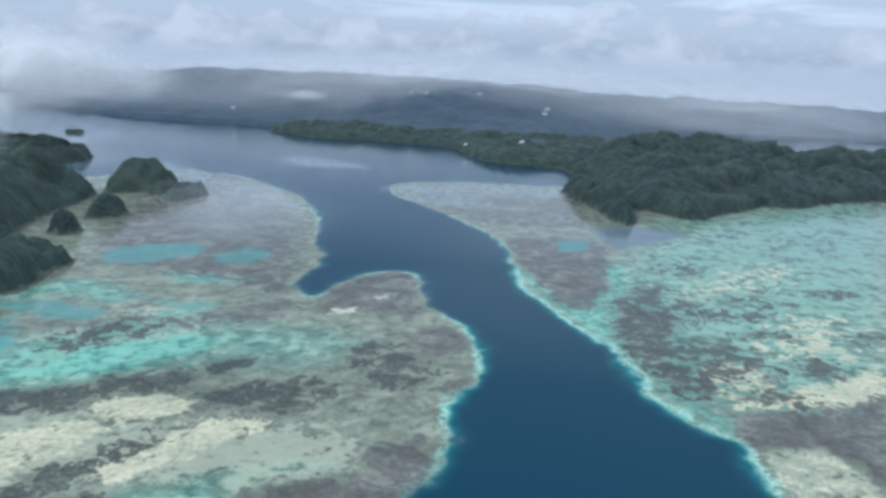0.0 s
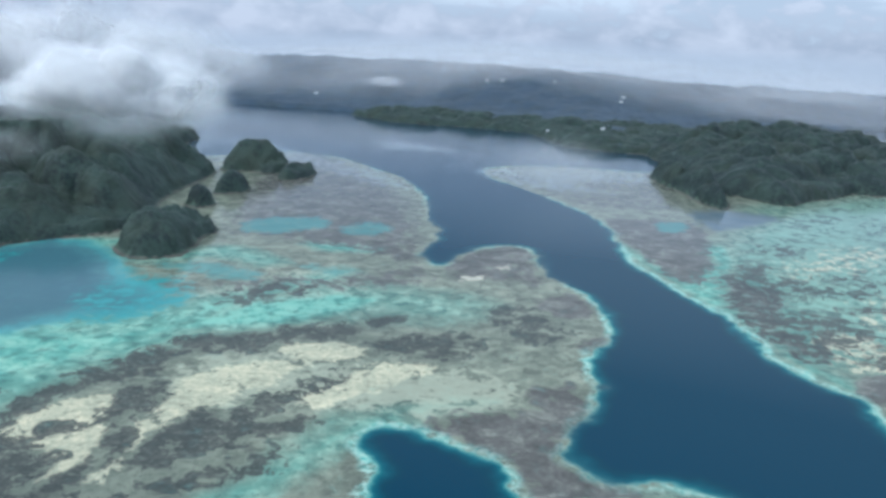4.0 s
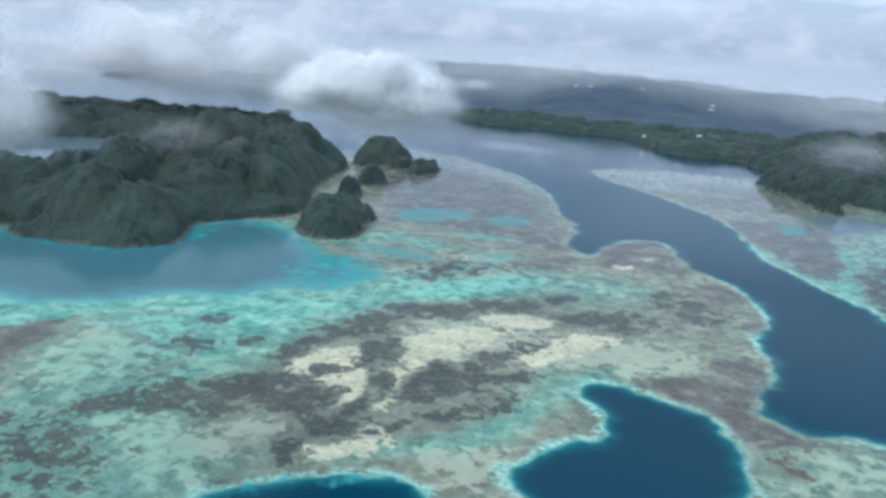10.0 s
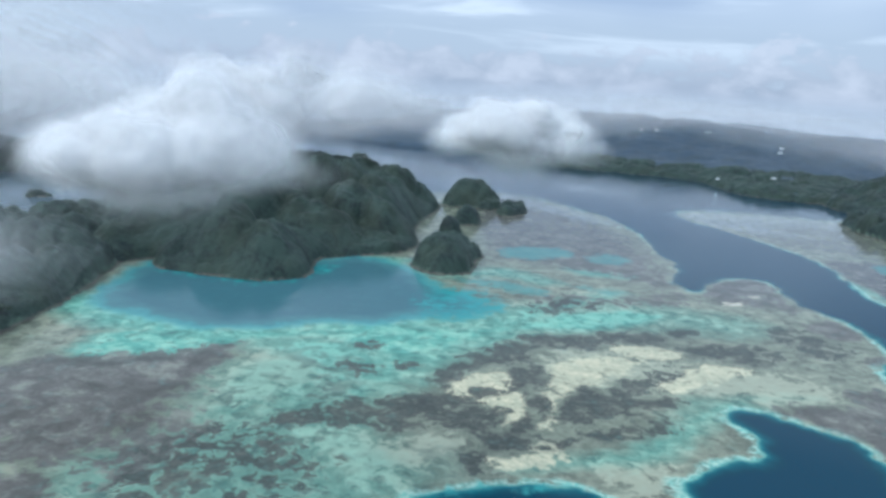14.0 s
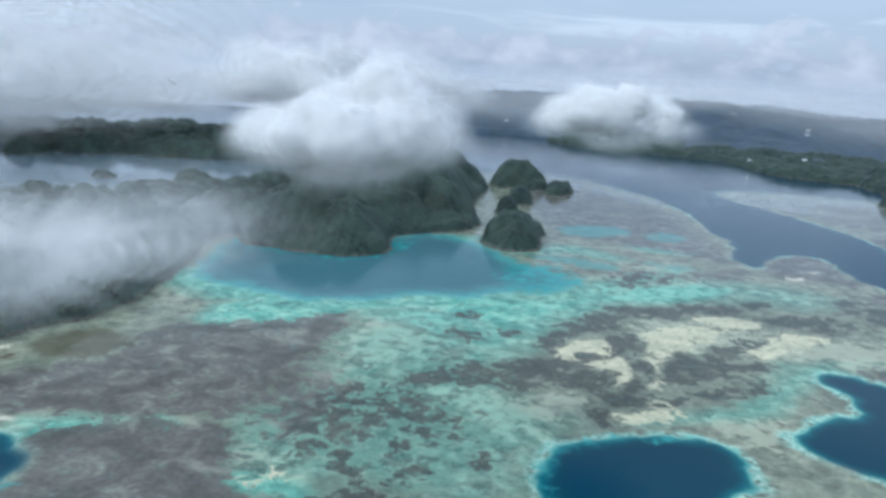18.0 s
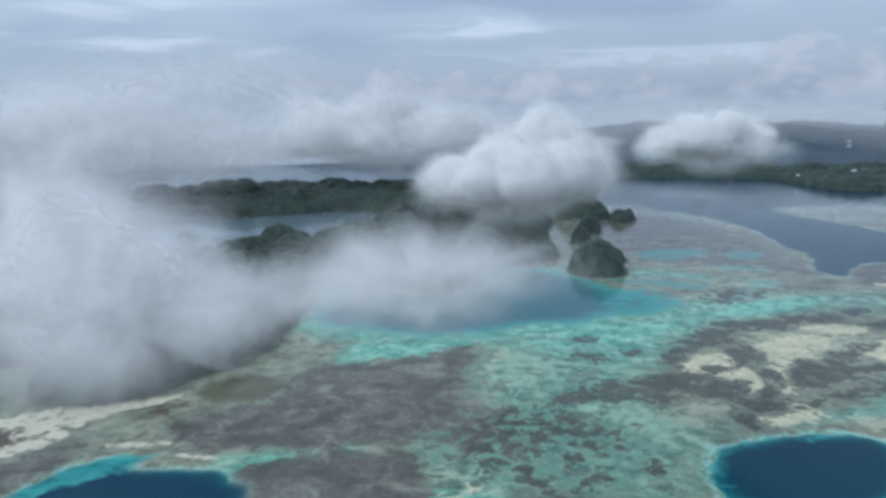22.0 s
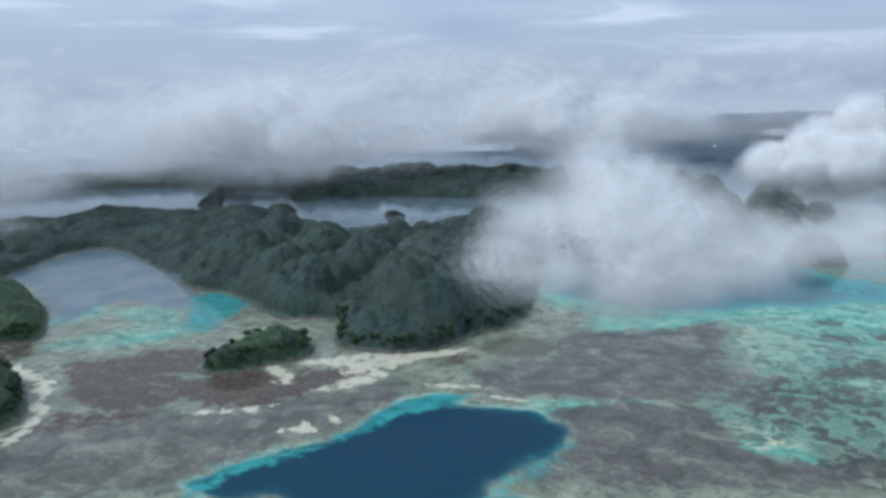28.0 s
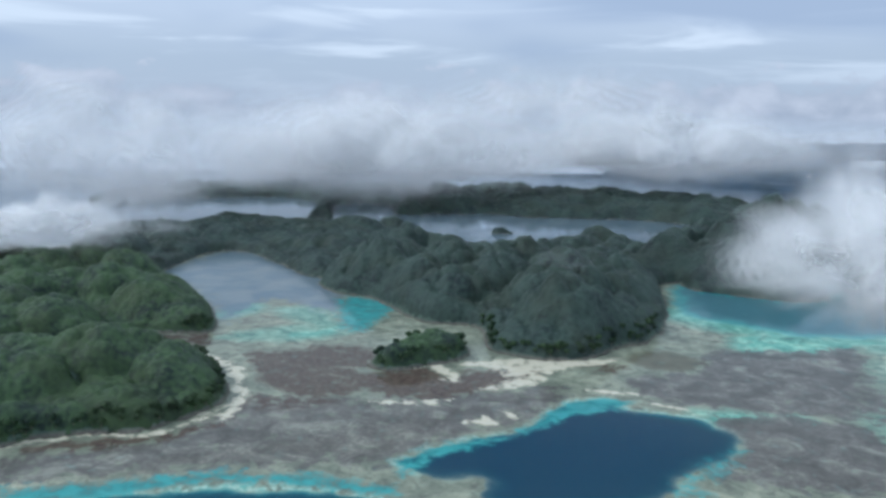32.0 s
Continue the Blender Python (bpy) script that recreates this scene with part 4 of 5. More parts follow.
# ---- islands ----
def crown_shapes(count, leaves, seed, cuts=2, lift=0.1):
    """Crowns about one metre in radius: a lumpy heart under tilted sprays of leaves."""
    rnd = np.random.RandomState(seed)
    shapes = []
    for _ in range(count):
        bm = bmesh.new()
        bmesh.ops.create_icosphere(bm, subdivisions=cuts, radius=0.86)
        v = np.array([q.co[:] for q in bm.verts])
        f = [[q.index for q in t.verts] for t in bm.faces]
        bm.free()
        dirs = rnd.normal(size=(7, 3))
        dirs /= np.linalg.norm(dirs, axis=1)[:, None]
        unit = v / np.linalg.norm(v, axis=1)[:, None]
        bulge = np.max(np.clip(unit @ dirs.T, 0, 1) ** 4, axis=1)
        v = unit * (0.72 + 0.26 * bulge + 0.08 * rnd.rand(len(v)))[:, None] * (1, 1, 0.62)
        vs, fs = [v], [np.array(f)]
        at = len(v)
        for _ in range(leaves):
            n = rnd.normal(size=3)
            n[2] = abs(n[2]) * 0.9 + lift
            n /= np.linalg.norm(n)
            reach = 0.70 + 0.36 * np.max(np.clip(dirs @ n, 0, 1) ** 4) + 0.1 * rnd.rand()
            tilt = n + rnd.normal(size=3) * 0.35
            tilt /= np.linalg.norm(tilt)
            u = np.cross(tilt, rnd.normal(size=3))
            u /= np.linalg.norm(u)
            t = np.cross(tilt, u)
            size = 0.16 + 0.2 * rnd.rand()
            c = n * reach * (1, 1, 0.52)
            vs.append(np.array([c - u * size, c + t * size * 0.7 + tilt * 0.06, c + u * size, c - t * size * 0.7 + tilt * 0.06]))
            fs.append(np.array([[at, at + 1, at + 2], [at, at + 2, at + 3]]))
            at += 4
        shapes.append((np.concatenate(vs), np.concatenate(fs)))
    return shapes




def domes(x, y, size, seed):
    """Rounded hilltops at uneven spacing, 0 in the gullies between them and 1 at the tops."""
    table = np.random.RandomState(seed).rand(64, 64, 3)
    i, j = np.floor(x / size).astype(int), np.floor(y / size).astype(int)
    best = np.zeros(x.shape)
    for a in (-1, 0, 1):
        for c in (-1, 0, 1):
            q = table[(i + a) % 64, (j + c) % 64]
            r2 = (x / size - i - a - q[..., 0]) ** 2 + (y / size - j - c - q[..., 1]) ** 2
            best = np.maximum(best, (0.55 + 0.45 * q[..., 2]) * np.sqrt(np.clip(1 - r2 / 0.36, 0, 1)))
    return best


LAKES = [
    [(-2011, 1172), (-2171, 1644), (-2077, 1665), (-1963, 1759), (-1820, 1735), (-1684, 1766), (-1464, 1872), (-1418, 1554), (-1427, 1322), (-1540, 1358), (-1522, 1128), (-1589, 1074), (-1599, 1239), (-1658, 1340), (-1780, 1321), (-1867, 1265), (-1841, 1112), (-1800, 931), (-1800, 824)],
    [(-2584, 1636), (-2589, 1756), (-2423, 1792), (-2319, 1675), (-2129, 1361), (-2181, 1256), (-2317, 1274)],
    [(-3031, 1616), (-2989, 1816), (-2737, 1734), (-2494, 1396), (-2519, 1257), (-2692, 1265)],
    [(-3054, 1191), (-3192, 1508), (-3067, 1648), (-2767, 1303), (-2641, 1027), (-2645, 890)],
    [(-2802, 699), (-3001, 672), (-3065, 505), (-2555, 212), (-2478, 243), (-2429, 291), (-2359, 298)],
]


class Isle:
    def __init__(self, points, top, flank, seed, peaks=()):
        self.lakes = [smooth(q) for q in LAKES]
        self.line, self.top, self.flank, self.seed, self.peaks = smooth(points), top, flank, seed, peaks
        self.low, self.high = self.line.min(0), self.line.max(0)

    def height(self, x, y):
        d = inside(x + 8 * lump(x, y, 30, self.seed), y + 8 * lump(x, y, 30, self.seed + 1), self.line)
        for lake in self.lakes:
            if np.all(lake.min(0) < self.high) and np.all(lake.max(0) > self.low):
                d = np.minimum(d, -inside(x, y, lake))
        knob = 0.14 + 0.30 * lump(x, y, 150, self.seed + 2) + 0.94 * domes(x, y, 112, self.seed + 3) + 0.22 * domes(x, y, 36, self.seed + 4)
        h = (7 + (self.top - 7) * (1 - np.exp(-np.maximum(d, 0) / self.flank)) * knob)
        for px, py, r, up_ in self.peaks:
            h = h + up_ * np.exp(-((x - px) ** 2 + (y - py) ** 2) / r ** 2) * ease(d, 0, 50)
        return d, np.maximum(h, 5)


def grid_faces(keep):
    wide = keep.shape[1] + 1
    j, i = np.nonzero(keep)
    a = j * wide + i
    return np.unique(np.stack([a, a + 1, a + wide + 1, a + wide], 1), return_inverse=True)


def island(points, top, flank, seed, label, peaks=(), cell=4.0, leaf=None):
    """A limestone hill under a closed canopy of rounded crowns."""
    isle = Isle(points, top, flank, seed, peaks)
    base = tagged(new("island"), label, "island")
    x, y = np.meshgrid(np.arange(isle.low[0] - 20, isle.high[0] + 20, 8.0), np.arange(isle.low[1] - 20, isle.high[1] + 20, 8.0))
    d, h = isle.height(x, y)
    z = np.where(d > 0, h * ease(d, -6, 7) - 1.0, np.where(d > -9.6, 1.0, -3.0))
    used, where = grid_faces(np.maximum.reduce([d[:-1, :-1], d[1:, :-1], d[:-1, 1:], d[1:, 1:]]) > 0)
    part("rock", mesh_of("rock", np.stack([x.ravel()[used], y.ravel()[used], z.ravel()[used]], 1), where.reshape(-1, 4), ROCK), base, "limestone slope under the trees")
    rnd = np.random.RandomState(seed + 9)
    x, y = np.meshgrid(np.arange(isle.low[0] - cell * 2, isle.high[0] + cell * 2, cell), np.arange(isle.low[1] - cell * 2, isle.high[1] + cell * 2, cell))
    x, y = x + rnd.uniform(-0.35, 0.35, x.shape) * cell, y + rnd.uniform(-0.35, 0.35, x.shape) * cell
    d, h = isle.height(x, y)
    size = max(9.0, cell * 2.7)
    tuft = 0.34 * size * domes(x, y, size * 1.3, seed + 12) + 0.26 * size * domes(x, y, size * 0.8, seed + 13) + rnd.uniform(0, 0.14, x.shape) * size
    z = np.where(d > 0.5, h * ease(d, -6, 7) + (2.0 + tuft) * ease(d, -1, 6), 1.2)
    used, where = grid_faces(np.maximum.reduce([d[:-1, :-1], d[1:, :-1], d[:-1, 1:], d[1:, 1:]]) > 0.5)
    canopy = part("tree_canopy", mesh_of("tree_canopy", np.stack([x.ravel()[used], y.ravel()[used], z.ravel()[used]], 1), where.reshape(-1, 4), leaf or LEAF), base, "closed canopy of dark green tropical trees")
    tagged(canopy, kind="stuff")
    return isle


island([(-1180, 801), (-1130, 840), (-1105, 862), (-1062, 812), (-958, 800), (-881, 800), (-821, 866), (-850, 955), (-830, 1011), (-784, 1052), (-735, 1099), (-714, 1189), (-770, 1369), (-775, 1600), (-800, 1724),
        (-950, 1700), (-1100, 1500), (-1230, 1250), (-1290, 950)], 112, 95, 31, "forested limestone island above a turquoise lagoon", [(-930, 1430, 190, 35)])
island([(-684, 1028), (-629, 966), (-572, 993), (-578, 1080), (-575, 1150), (-610, 1170), (-660, 1110)], 62, 20, 41, "small steep wooded islet on the reef")
island([(-701, 1330), (-662, 1320), (-655, 1360), (-695, 1372)], 34, 12, 43, "tiny round wooded islet")
island([(-695, 1455), (-642, 1480), (-640, 1530), (-690, 1530)], 42, 14, 45, "tiny domed wooded islet")
island([(-785, 1745), (-709, 1745), (-640, 1740), (-620, 1800), (-680, 1870), (-770, 1850)], 66, 26, 47, "domed wooded islet beside the channel")
island([(-625, 1690), (-585, 1640), (-552, 1720), (-560, 1780), (-610, 1770)], 36, 18, 49, "low wooded islet beside the channel")
JUNGLE_ISLE = island([(-1771, 507), (-1656, 418), (-1601, 424), (-1490, 361), (-1411, 318), (-1330, 340), (-1290, 300), (-1245, 225), (-1175, 222), (-1119, 255), (-1086, 346), (-1055, 399), (-1070, 559), (-1120, 740), (-1180, 900),
        (-1250, 1150), (-1380, 1260), (-1510, 1200), (-1620, 1040), (-1720, 900), (-1830, 850)], 84, 40, 51, "large hilly island covered in dark jungle", [(-1130, 420, 110, 12), (-1520, 980, 300, -55)], cell=3.0)
BUSHY_ISLET = island([(-1369, 91), (-1337, 67), (-1310, 97), (-1281, 143), (-1274, 193), (-1330, 225), (-1365, 160)], 36, 16, 53, "small bushy islet behind brown weed flats", cell=2.5, leaf=BRIGHT_LEAF)
WEST_ISLE = island([(-1553, -342), (-1543, -312), (-1527, -290), (-1484, -260), (-1450, -229), (-1441, -180), (-1442, -129), (-1470, -95), (-1537, -45), (-1600, -30), (-1702, -57), (-1765, -38), (-1788, 14), (-1717, 63), (-1685, 93),
        (-1795, 203), (-1962, 295), (-2117, 346), (-2602, 440), (-2900, 200), (-2700, -500), (-1900, -620), (-1640, -480)], 62, 36, 55, "forested island with a thin pale beach", cell=3.0, leaf=BRIGHT_LEAF)
island([(-2569, 431), (-2257, 358), (-2126, 362), (-2216, 600), (-2156, 687), (-1980, 609), (-1781, 521), (-1820, 780), (-1863, 899), (-1882, 1080), (-1941, 1300), (-2167, 1330), (-2337, 1180), (-2619, 1150), (-2731, 950), (-2707, 624)],
       48, 45, 57, "wooded ridge between quiet lakes", [(-2250, 1000, 400, -24)], cell=5.5)
island([(-2267, 1578), (-2139, 1601), (-1800, 1740), (-1457, 1873), (-1226, 1849), (-1079, 2027), (-1141, 2393), (-1989, 2520), (-2639, 2175), (-2974, 1793), (-2763, 1660)], 50, 44, 59, "long low wooded land beyond the lakes", cell=8)
island([(-3500, 1250), (-3250, 1600), (-2950, 1850), (-2600, 1800), (-2400, 2100), (-2900, 2300), (-3600, 1900)], 40, 50, 73, "low wooded land behind the chain of lakes", cell=8)
island([(-2360, 1326), (-2278, 1343), (-2215, 1426), (-2297, 1560), (-2609, 1580), (-2893, 1586), (-2828, 1500)], 34, 30, 61, "wooded spit between lakes", cell=7)
island([(-1741, 1312), (-1670, 1385), (-1716, 1463), (-1782, 1401)], 22, 20, 63, "small wooded point in the lake")
island([(310, 1995), (355, 1737), (379, 1605), (413, 1623), (430, 1760), (420, 1900), (380, 2050)], 60, 22, 65, "narrow wooded islet off the far shore")
island([(445, 1800), (492, 1765), (559, 1681), (640, 1760), (704, 1808), (797, 1899), (869, 1877), (1007, 1983), (1197, 2066), (1700, 2350), (1700, 2600), (1300, 2750), (1137, 2950), (860, 3180), (560, 2900),
        (382, 2462), (429, 2216), (420, 2000)], 74, 90, 67, "wooded hills along the channel's eastern shore", cell=8)
island([(-771, 3373), (-527, 3100), (-203, 3028), (19, 2910), (132, 2567), (382, 2462), (470, 2560), (600, 2900), (700, 3150), (300, 3250), (0, 3300), (-400, 3450)], 44, 70, 69,
       "dark wooded foreland of the far shore", cell=8)
island([(-1440, 2915), (-1400, 2905), (-1375, 2930), (-1410, 2945)], 8, 10, 70, "tiny dark rock islet in the open water")


def mainland(points, cell=22.0):
    line = smooth(points)
    base = tagged(new("mainland"), "long low forested land on the horizon under cloud", "land", kind="structure")
    x, y = np.meshgrid(np.arange(-3400, 3400, cell), np.arange(2400, 4980, cell))
    d = inside(x + 60 * lump(x, y, 160, 71), y + 60 * lump(x, y, 160, 72), line) - 100
    side = np.interp(np.degrees(np.arctan2(x, y)), [-30, -16, 0, 8, 20, 30], [0.95, 0.95, 0.86, 0.70, 0.62, 0.56])
    h = 14 + 200 * (0.55 * ease(d, 60, 900) + 0.45 * ease(d, 300, 1500)) * side * (0.86 + 0.22 * lump(x, y, 520, 73)) + 26 * lump(x, y, 170, 74) * ease(d, 0, 200) + 9 * lump(x, y, 60, 75)
    z = np.where(d > 0, h + np.random.RandomState(77).uniform(-5, 6, h.shape), -4.0)
    wide = x.shape[1]
    j, i = np.nonzero(np.maximum.reduce([d[:-1, :-1], d[1:, :-1], d[:-1, 1:], d[1:, 1:]]) > 0)
    a = j * wide + i
    faces = np.stack([a, a + 1, a + wide + 1, a + wide], 1)
    used, where = np.unique(faces, return_inverse=True)
    me = mesh_of("forest", np.stack([x.ravel()[used], y.ravel()[used], z.ravel()[used]], 1), where.reshape(-1, 4), HAZED_LEAF)
    return tagged(part("forest", me, base, "distant forest tinted blue-grey for haze"), kind="stuff")


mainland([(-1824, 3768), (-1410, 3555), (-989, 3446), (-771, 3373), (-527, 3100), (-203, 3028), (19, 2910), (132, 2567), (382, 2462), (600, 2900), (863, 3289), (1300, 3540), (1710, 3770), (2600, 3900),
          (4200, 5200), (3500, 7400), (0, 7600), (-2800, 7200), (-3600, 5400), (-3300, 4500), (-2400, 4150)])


# ---- clouds ----
def cloud(at, size, seed, label, dense=0.5, shells=9, puffs=26, cuts=5, tilt=0.0, low=0.15, crisp=0.26, ragged=0.10, lean=0.0, full=0.62, vapour=None):
    """Vapour heaped in round puffs over a ragged base, in nested skins: thin outside and towards the base, dense at heart."""
    rnd = np.random.RandomState(seed)
    bm = bmesh.new()
    bmesh.ops.create_icosphere(bm, subdivisions=cuts, radius=1.0)
    unit = np.array([q.co[:] for q in bm.verts])
    unit /= np.linalg.norm(unit, axis=1)[:, None]
    tri = np.array([[q.index for q in t.verts] for t in bm.faces])
    bm.free()
    a, b, c = size
    turn, out = rnd.uniform(0, 6.283, puffs), np.sqrt(rnd.uniform(0, 1, puffs))
    heap = 1 - out ** 1.6
    ball = c * rnd.uniform(0.26, 0.46, puffs) * (0.75 + 0.4 * heap)
    mid = np.stack([(a - ball * 0.8) * out * np.cos(turn), (b - ball * 0.6) * out * np.sin(turn), np.maximum(0, heap * rnd.uniform(0.45, 1.0, puffs) * (c - ball) * (1 + lean * np.cos(turn)))], 1)
    mid = np.concatenate([mid, [(0, 0, c * 0.1)]])
    ball = np.concatenate([ball, [min(b, c) * 0.55]])
    along = unit @ mid.T
    inner = along ** 2 - (mid ** 2).sum(1) + ball ** 2
    reach = np.where((inner > 0) & (along + np.sqrt(np.maximum(inner, 0)) > 0), along + np.sqrt(np.maximum(inner, 0)), 0)
    form = np.maximum(reach.max(1), full / np.sqrt(((unit / np.array(size)) ** 2).sum(1)))
    rough, curl = np.array([[noise.fractal(Vector(u) * f + Vector((seed, 0, f)), 1.0, 2.1, 3) for f in (2.6, 6.0)] for u in unit]).T
    form = form * (1 + ragged * (rough + 0.5 * curl))
    crown = ease(unit[:, 2], -0.15, 0.30)
    spread = (0.62 - (0.62 - crisp) * crown)
    vs, fs, body = [], [], []
    for k in range(shells):
        f = k / (shells - 1)
        p = unit * (form * (1.03 - spread * (1 - f) * (1 + 0.5 * rough)))[:, None]
        p[:, 2] = np.where(p[:, 2] < 0, p[:, 2] * 0.75, p[:, 2])
        thin = low + (1 - low) * ease(p[:, 2] / c + 0.12 * rough, -0.30, 0.22)
        co, si = math.cos(radians(tilt)), math.sin(radians(tilt))
        vs.append(np.stack([p[:, 0] * co - p[:, 1] * si, p[:, 0] * si + p[:, 1] * co, p[:, 2]], 1))
        fs.append(tri + k * len(unit))
        body.append(thin * dense * (0.035 + 0.965 * (1 - f) ** 1.25))
    me = mesh_of("cloud", np.concatenate(vs), np.concatenate(fs), vapour or CLOUD, {"body": np.concatenate(body), "curl": np.full(shells * len(unit), min(1.0, 110 / a))})
    ob = new("cloud", me)
    ob.location = at
    return tagged(ob, label, "cloud")


def mist(at, size, seed, label, dense, tilt=0.0, low=0.6, vapour=None):
    return cloud(at, size, seed, label, dense, shells=8, puffs=14, cuts=4, tilt=tilt, low=low, crisp=0.6, ragged=0.35, full=0.97, vapour=vapour)


cloud((-455, 612, 254), (120, 75, 82), 3, "bright white heaped cloud drifting low over the channel", 0.8, shells=12, tilt=20)
cloud((-655, 165, 250), (112, 75, 82), 4, "bright white heaped cloud over the forested island", 0.8, shells=12, tilt=38, lean=0.3)
cloud((-780, -230, 241), (102, 74, 82), 5, "ragged pale cloud hanging low over the flats", 0.60, shells=12, tilt=25, crisp=0.60, ragged=0.26, low=0.35)
cloud((-642, -210, 255), (78, 54, 42), 6, "small torn cloud above the lagoon", 0.19, tilt=30, crisp=0.65, ragged=0.36, low=0.5)
mist((-735, 30, 210), (110, 70, 46), 7, "thin drifting mist before the wooded hills", 0.10, 40)
cloud((-2943, 1015, 150), (800, 330, 400), 8, "long grey-white cloud bank above the lakes", 0.4, tilt=50, low=0.5, crisp=0.45, puffs=44, vapour=SHADED_CLOUD)
cloud((-2350, 1680, 160), (900, 350, 370), 9, "grey-white cloud bank beyond the lakes", 0.4, tilt=40, low=0.5, crisp=0.45, puffs=44, vapour=SHADED_CLOUD)
cloud((-1480, 2380, 185), (800, 300, 300), 11, "grey-white cloud bank over the wooded horizon", 0.45, tilt=22, low=0.35, crisp=0.4, puffs=36, vapour=SHADED_CLOUD)
mist((-1345, 750, 340), (360, 190, 115), 10, "pale cloud bank above the jungle island", 0.14, 30)
mist((-73, 262, 274), (42, 28, 14), 12, "faint wisp of mist drifting over the channel", 0.06)
mist((-118, -53, 284), (13, 10, 6), 13, "faint torn wisp of mist over deep water", 0.02)
mist((-300, 4350, 60), (2600, 800, 290), 14, "grey haze thickening towards the distant ridge", 0.10, 0, 1.0, HAZE)
mist((1500, 4200, 40), (1700, 900, 230), 15, "grey haze over the far low land", 0.08, -20, 1.0, HAZE)
mist((-700, 3850, 120), (160, 60, 34), 19, "small white cloud on the far forest slope", 0.16)
mist((-150, 4450, 250), (2300, 160, 110), 20, "grey stratus resting on the distant ridge", 0.07, 0, 0.8)
mist((-960, 1150, 120), (150, 100, 42), 16, "thin mist lying over the wooded island", 0.02, 40)
mist((-1230, 470, 95), (60, 44, 34), 17, "shreds of mist over the jungle slope", 0.02, 30)
cloud((-2325, 261, 90), (330, 230, 110), 18, "low white cloud drifting across the wooded ridge", 0.4, tilt=40, low=0.4, crisp=0.4, cuts=4)
cloud((-712, -232, 250), (52, 40, 38), 21, "ragged pale cloud trailing over the lagoon", 0.11, tilt=35, crisp=0.65, ragged=0.32, low=0.5)


# ---- trees that stand out along the shores ----
def tree_meshes(seed):
    rnd = np.random.RandomState(seed)
    v, f = crown_shapes(1, 90, seed)[0]
    crown = mesh_of("crown", v * np.array((4.2, 4.2, 4.6)) + np.array((0, 0, 7.6)), f, BRIGHT_LEAF)
    ring, vs, fs = 7, [], []
    for k, (z, r, lean) in enumerate(((0, 0.42, 0), (2.5, 0.3, 0.15), (5.2, 0.24, 0.3), (7.4, 0.12, 0.35))):
        for a in range(ring):
            vs.append((lean + r * math.cos(a * 6.2832 / ring), r * math.sin(a * 6.2832 / ring), z))
        if k:
            for a in range(ring):
                p, q = (k - 1) * ring + a, (k - 1) * ring + (a + 1) % ring
                fs.append((p, q, q + ring, p + ring))
    for limb in range(4):
        a, at = rnd.uniform(0, 6.28), len(vs)
        for (t, r) in ((0, 0.14), (1, 0.05)):
            c = Vector((0.25 + 2.6 * t * math.cos(a), 2.6 * t * math.sin(a), 4.8 + 2.4 * t))
            for k in range(4):
                vs.append((c.x + r * math.cos(k * 1.571), c.y + r * math.sin(k * 1.571), c.z))
        for k in range(4):
            fs.append((at + k, at + (k + 1) % 4, at + 4 + (k + 1) % 4, at + 4 + k))
    return mesh_of("trunk", vs, fs, BARK), crown


KINDS = [tree_meshes(200 + k) for k in range(4)]


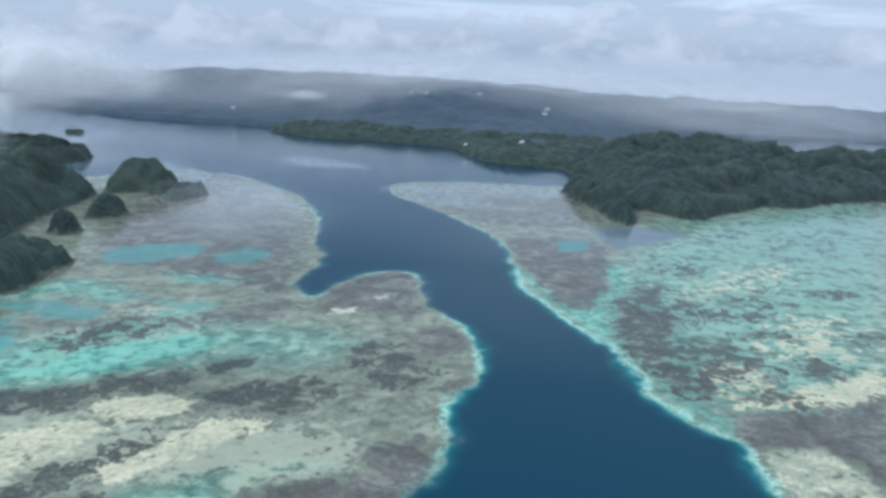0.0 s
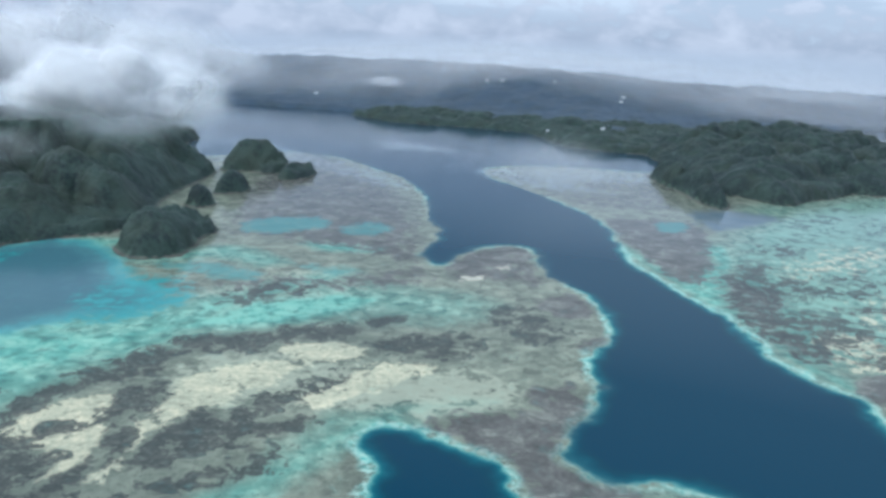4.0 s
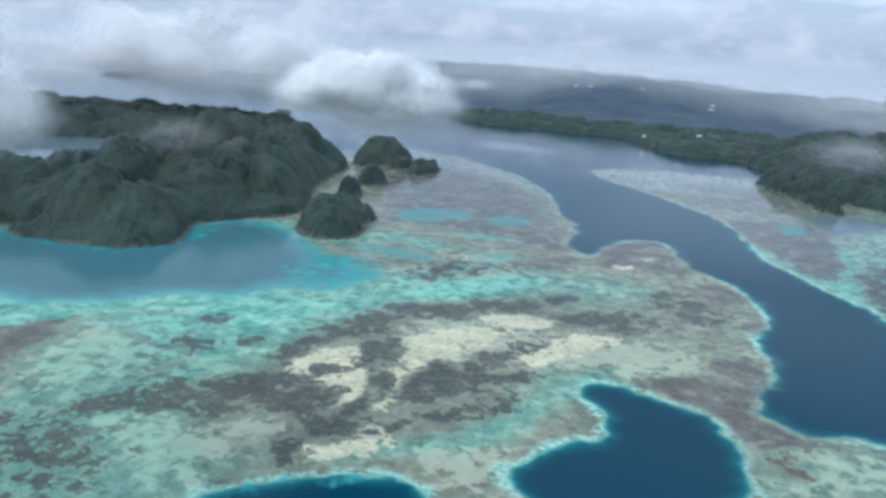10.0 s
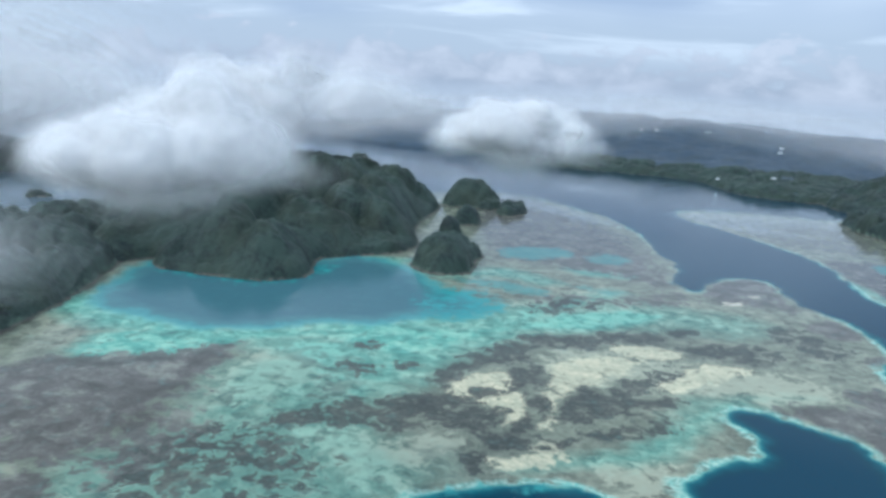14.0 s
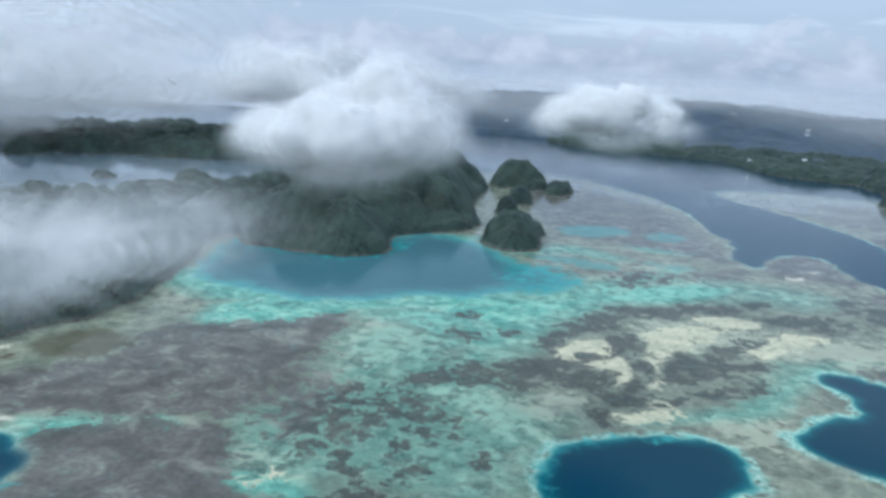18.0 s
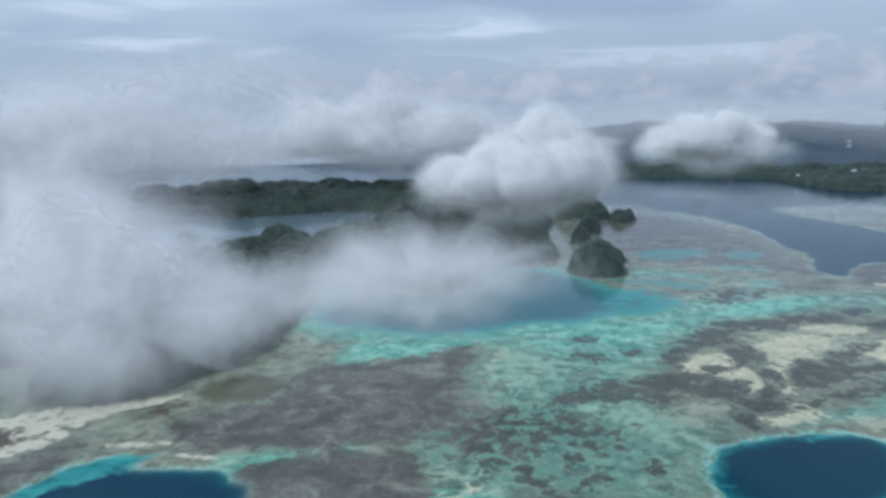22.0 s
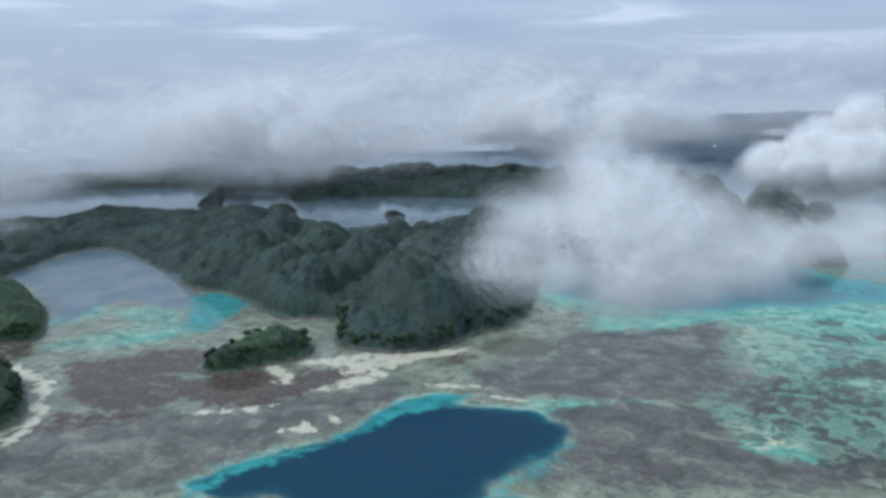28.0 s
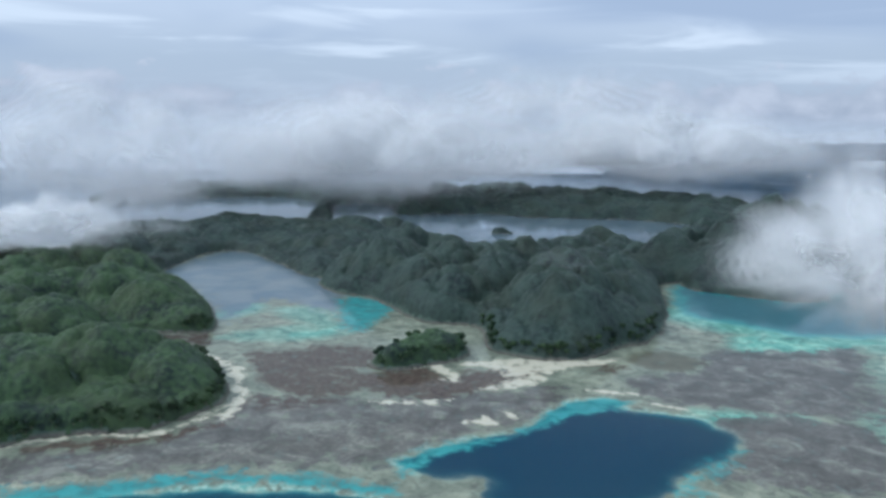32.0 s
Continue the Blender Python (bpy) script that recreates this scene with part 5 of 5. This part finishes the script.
def shore_trees(isle, box, count, group, label, seed):
    rnd = np.random.RandomState(seed)
    made = 0
    while made < count:
        x, y = rnd.uniform(box[0], box[1], 400), rnd.uniform(box[2], box[3], 400)
        d, h = isle.height(x, y)
        for px, py, pd, ph in zip(x, y, d, h):
            if 0.5 < pd < 9 and made < count:
                trunk, crown = KINDS[rnd.randint(0, 4)]
                base = tagged(new("tree"), label, "tree", group)
                part("trunk", trunk, base)
                part("crown", crown, base)
                base.matrix_basis = pose(px, py, ph * float(ease(pd, -6, 7)) - 0.6, 0, 0, rnd.uniform(0, 360)) @ Matrix.Scale(rnd.uniform(0.8, 1.35), 4)
                made += 1


shore_trees(WEST_ISLE, (-1720, -1430, -420, 110), 150, "trees along the western beach", "broad-crowned green tree above the pale beach", 301)
shore_trees(BUSHY_ISLET, (-1375, -1265, 60, 230), 40, "trees on the bushy islet", "bright green bushy tree on the small islet", 302)
shore_trees(JUNGLE_ISLE, (-1320, -1040, 210, 480), 90, "trees along the jungle shore", "dark green tree leaning over the shore", 303)


# ---- houses on the far shore ----
def house(x, y, z, turn, long_, wide, tall):
    base = tagged(new("house"), "small white house with a pale roof among trees", "house", "houses on the far shore")
    a, c = long_ / 2, wide / 2
    box = [(-a, -c, 0), (a, -c, 0), (a, c, 0), (-a, c, 0), (-a, -c, tall), (a, -c, tall), (a, c, tall), (-a, c, tall)]
    part("wall", mesh_of("wall", box, [(0, 1, 5, 4), (1, 2, 6, 5), (2, 3, 7, 6), (3, 0, 4, 7)], WALL, flat=True), base)
    e, r = 0.8, tall + wide * 0.28
    roof = [(-a - e, -c - e, tall - 0.3), (a + e, -c - e, tall - 0.3), (a + e, c + e, tall - 0.3), (-a - e, c + e, tall - 0.3), (-a - e, 0, r), (a + e, 0, r)]
    part("roof", mesh_of("roof", roof, [(0, 1, 5, 4), (2, 3, 4, 5), (1, 2, 5, 5), (3, 0, 4, 4)], ROOF, flat=True), base)
    base.matrix_basis = pose(x, y, z, 0, 0, turn)


for hx, hy, hz, turn, s in ((440, 3560, 95, 20, 30), (209, 3180, 34, -15, 24), (268, 2770, 44, 10, 26), (66, 2760, 30, 35, 20), (236, 3235, 40, 5, 22), (463, 3660, 110, 12, 30), (-112, 3900, 150, 0, 34),
                            (22, 3930, 150, 8, 40), (150, 3960, 148, 3, 46), (-190, 3880, 150, 25, 24), (-1020, 3680, 60, 0, 26), (-640, 3420, 26, 30, 16), (-380, 3230, 34, -20, 18)):
    house(hx, hy, hz, turn, s * 0.6, s * 0.3, s * 0.2)
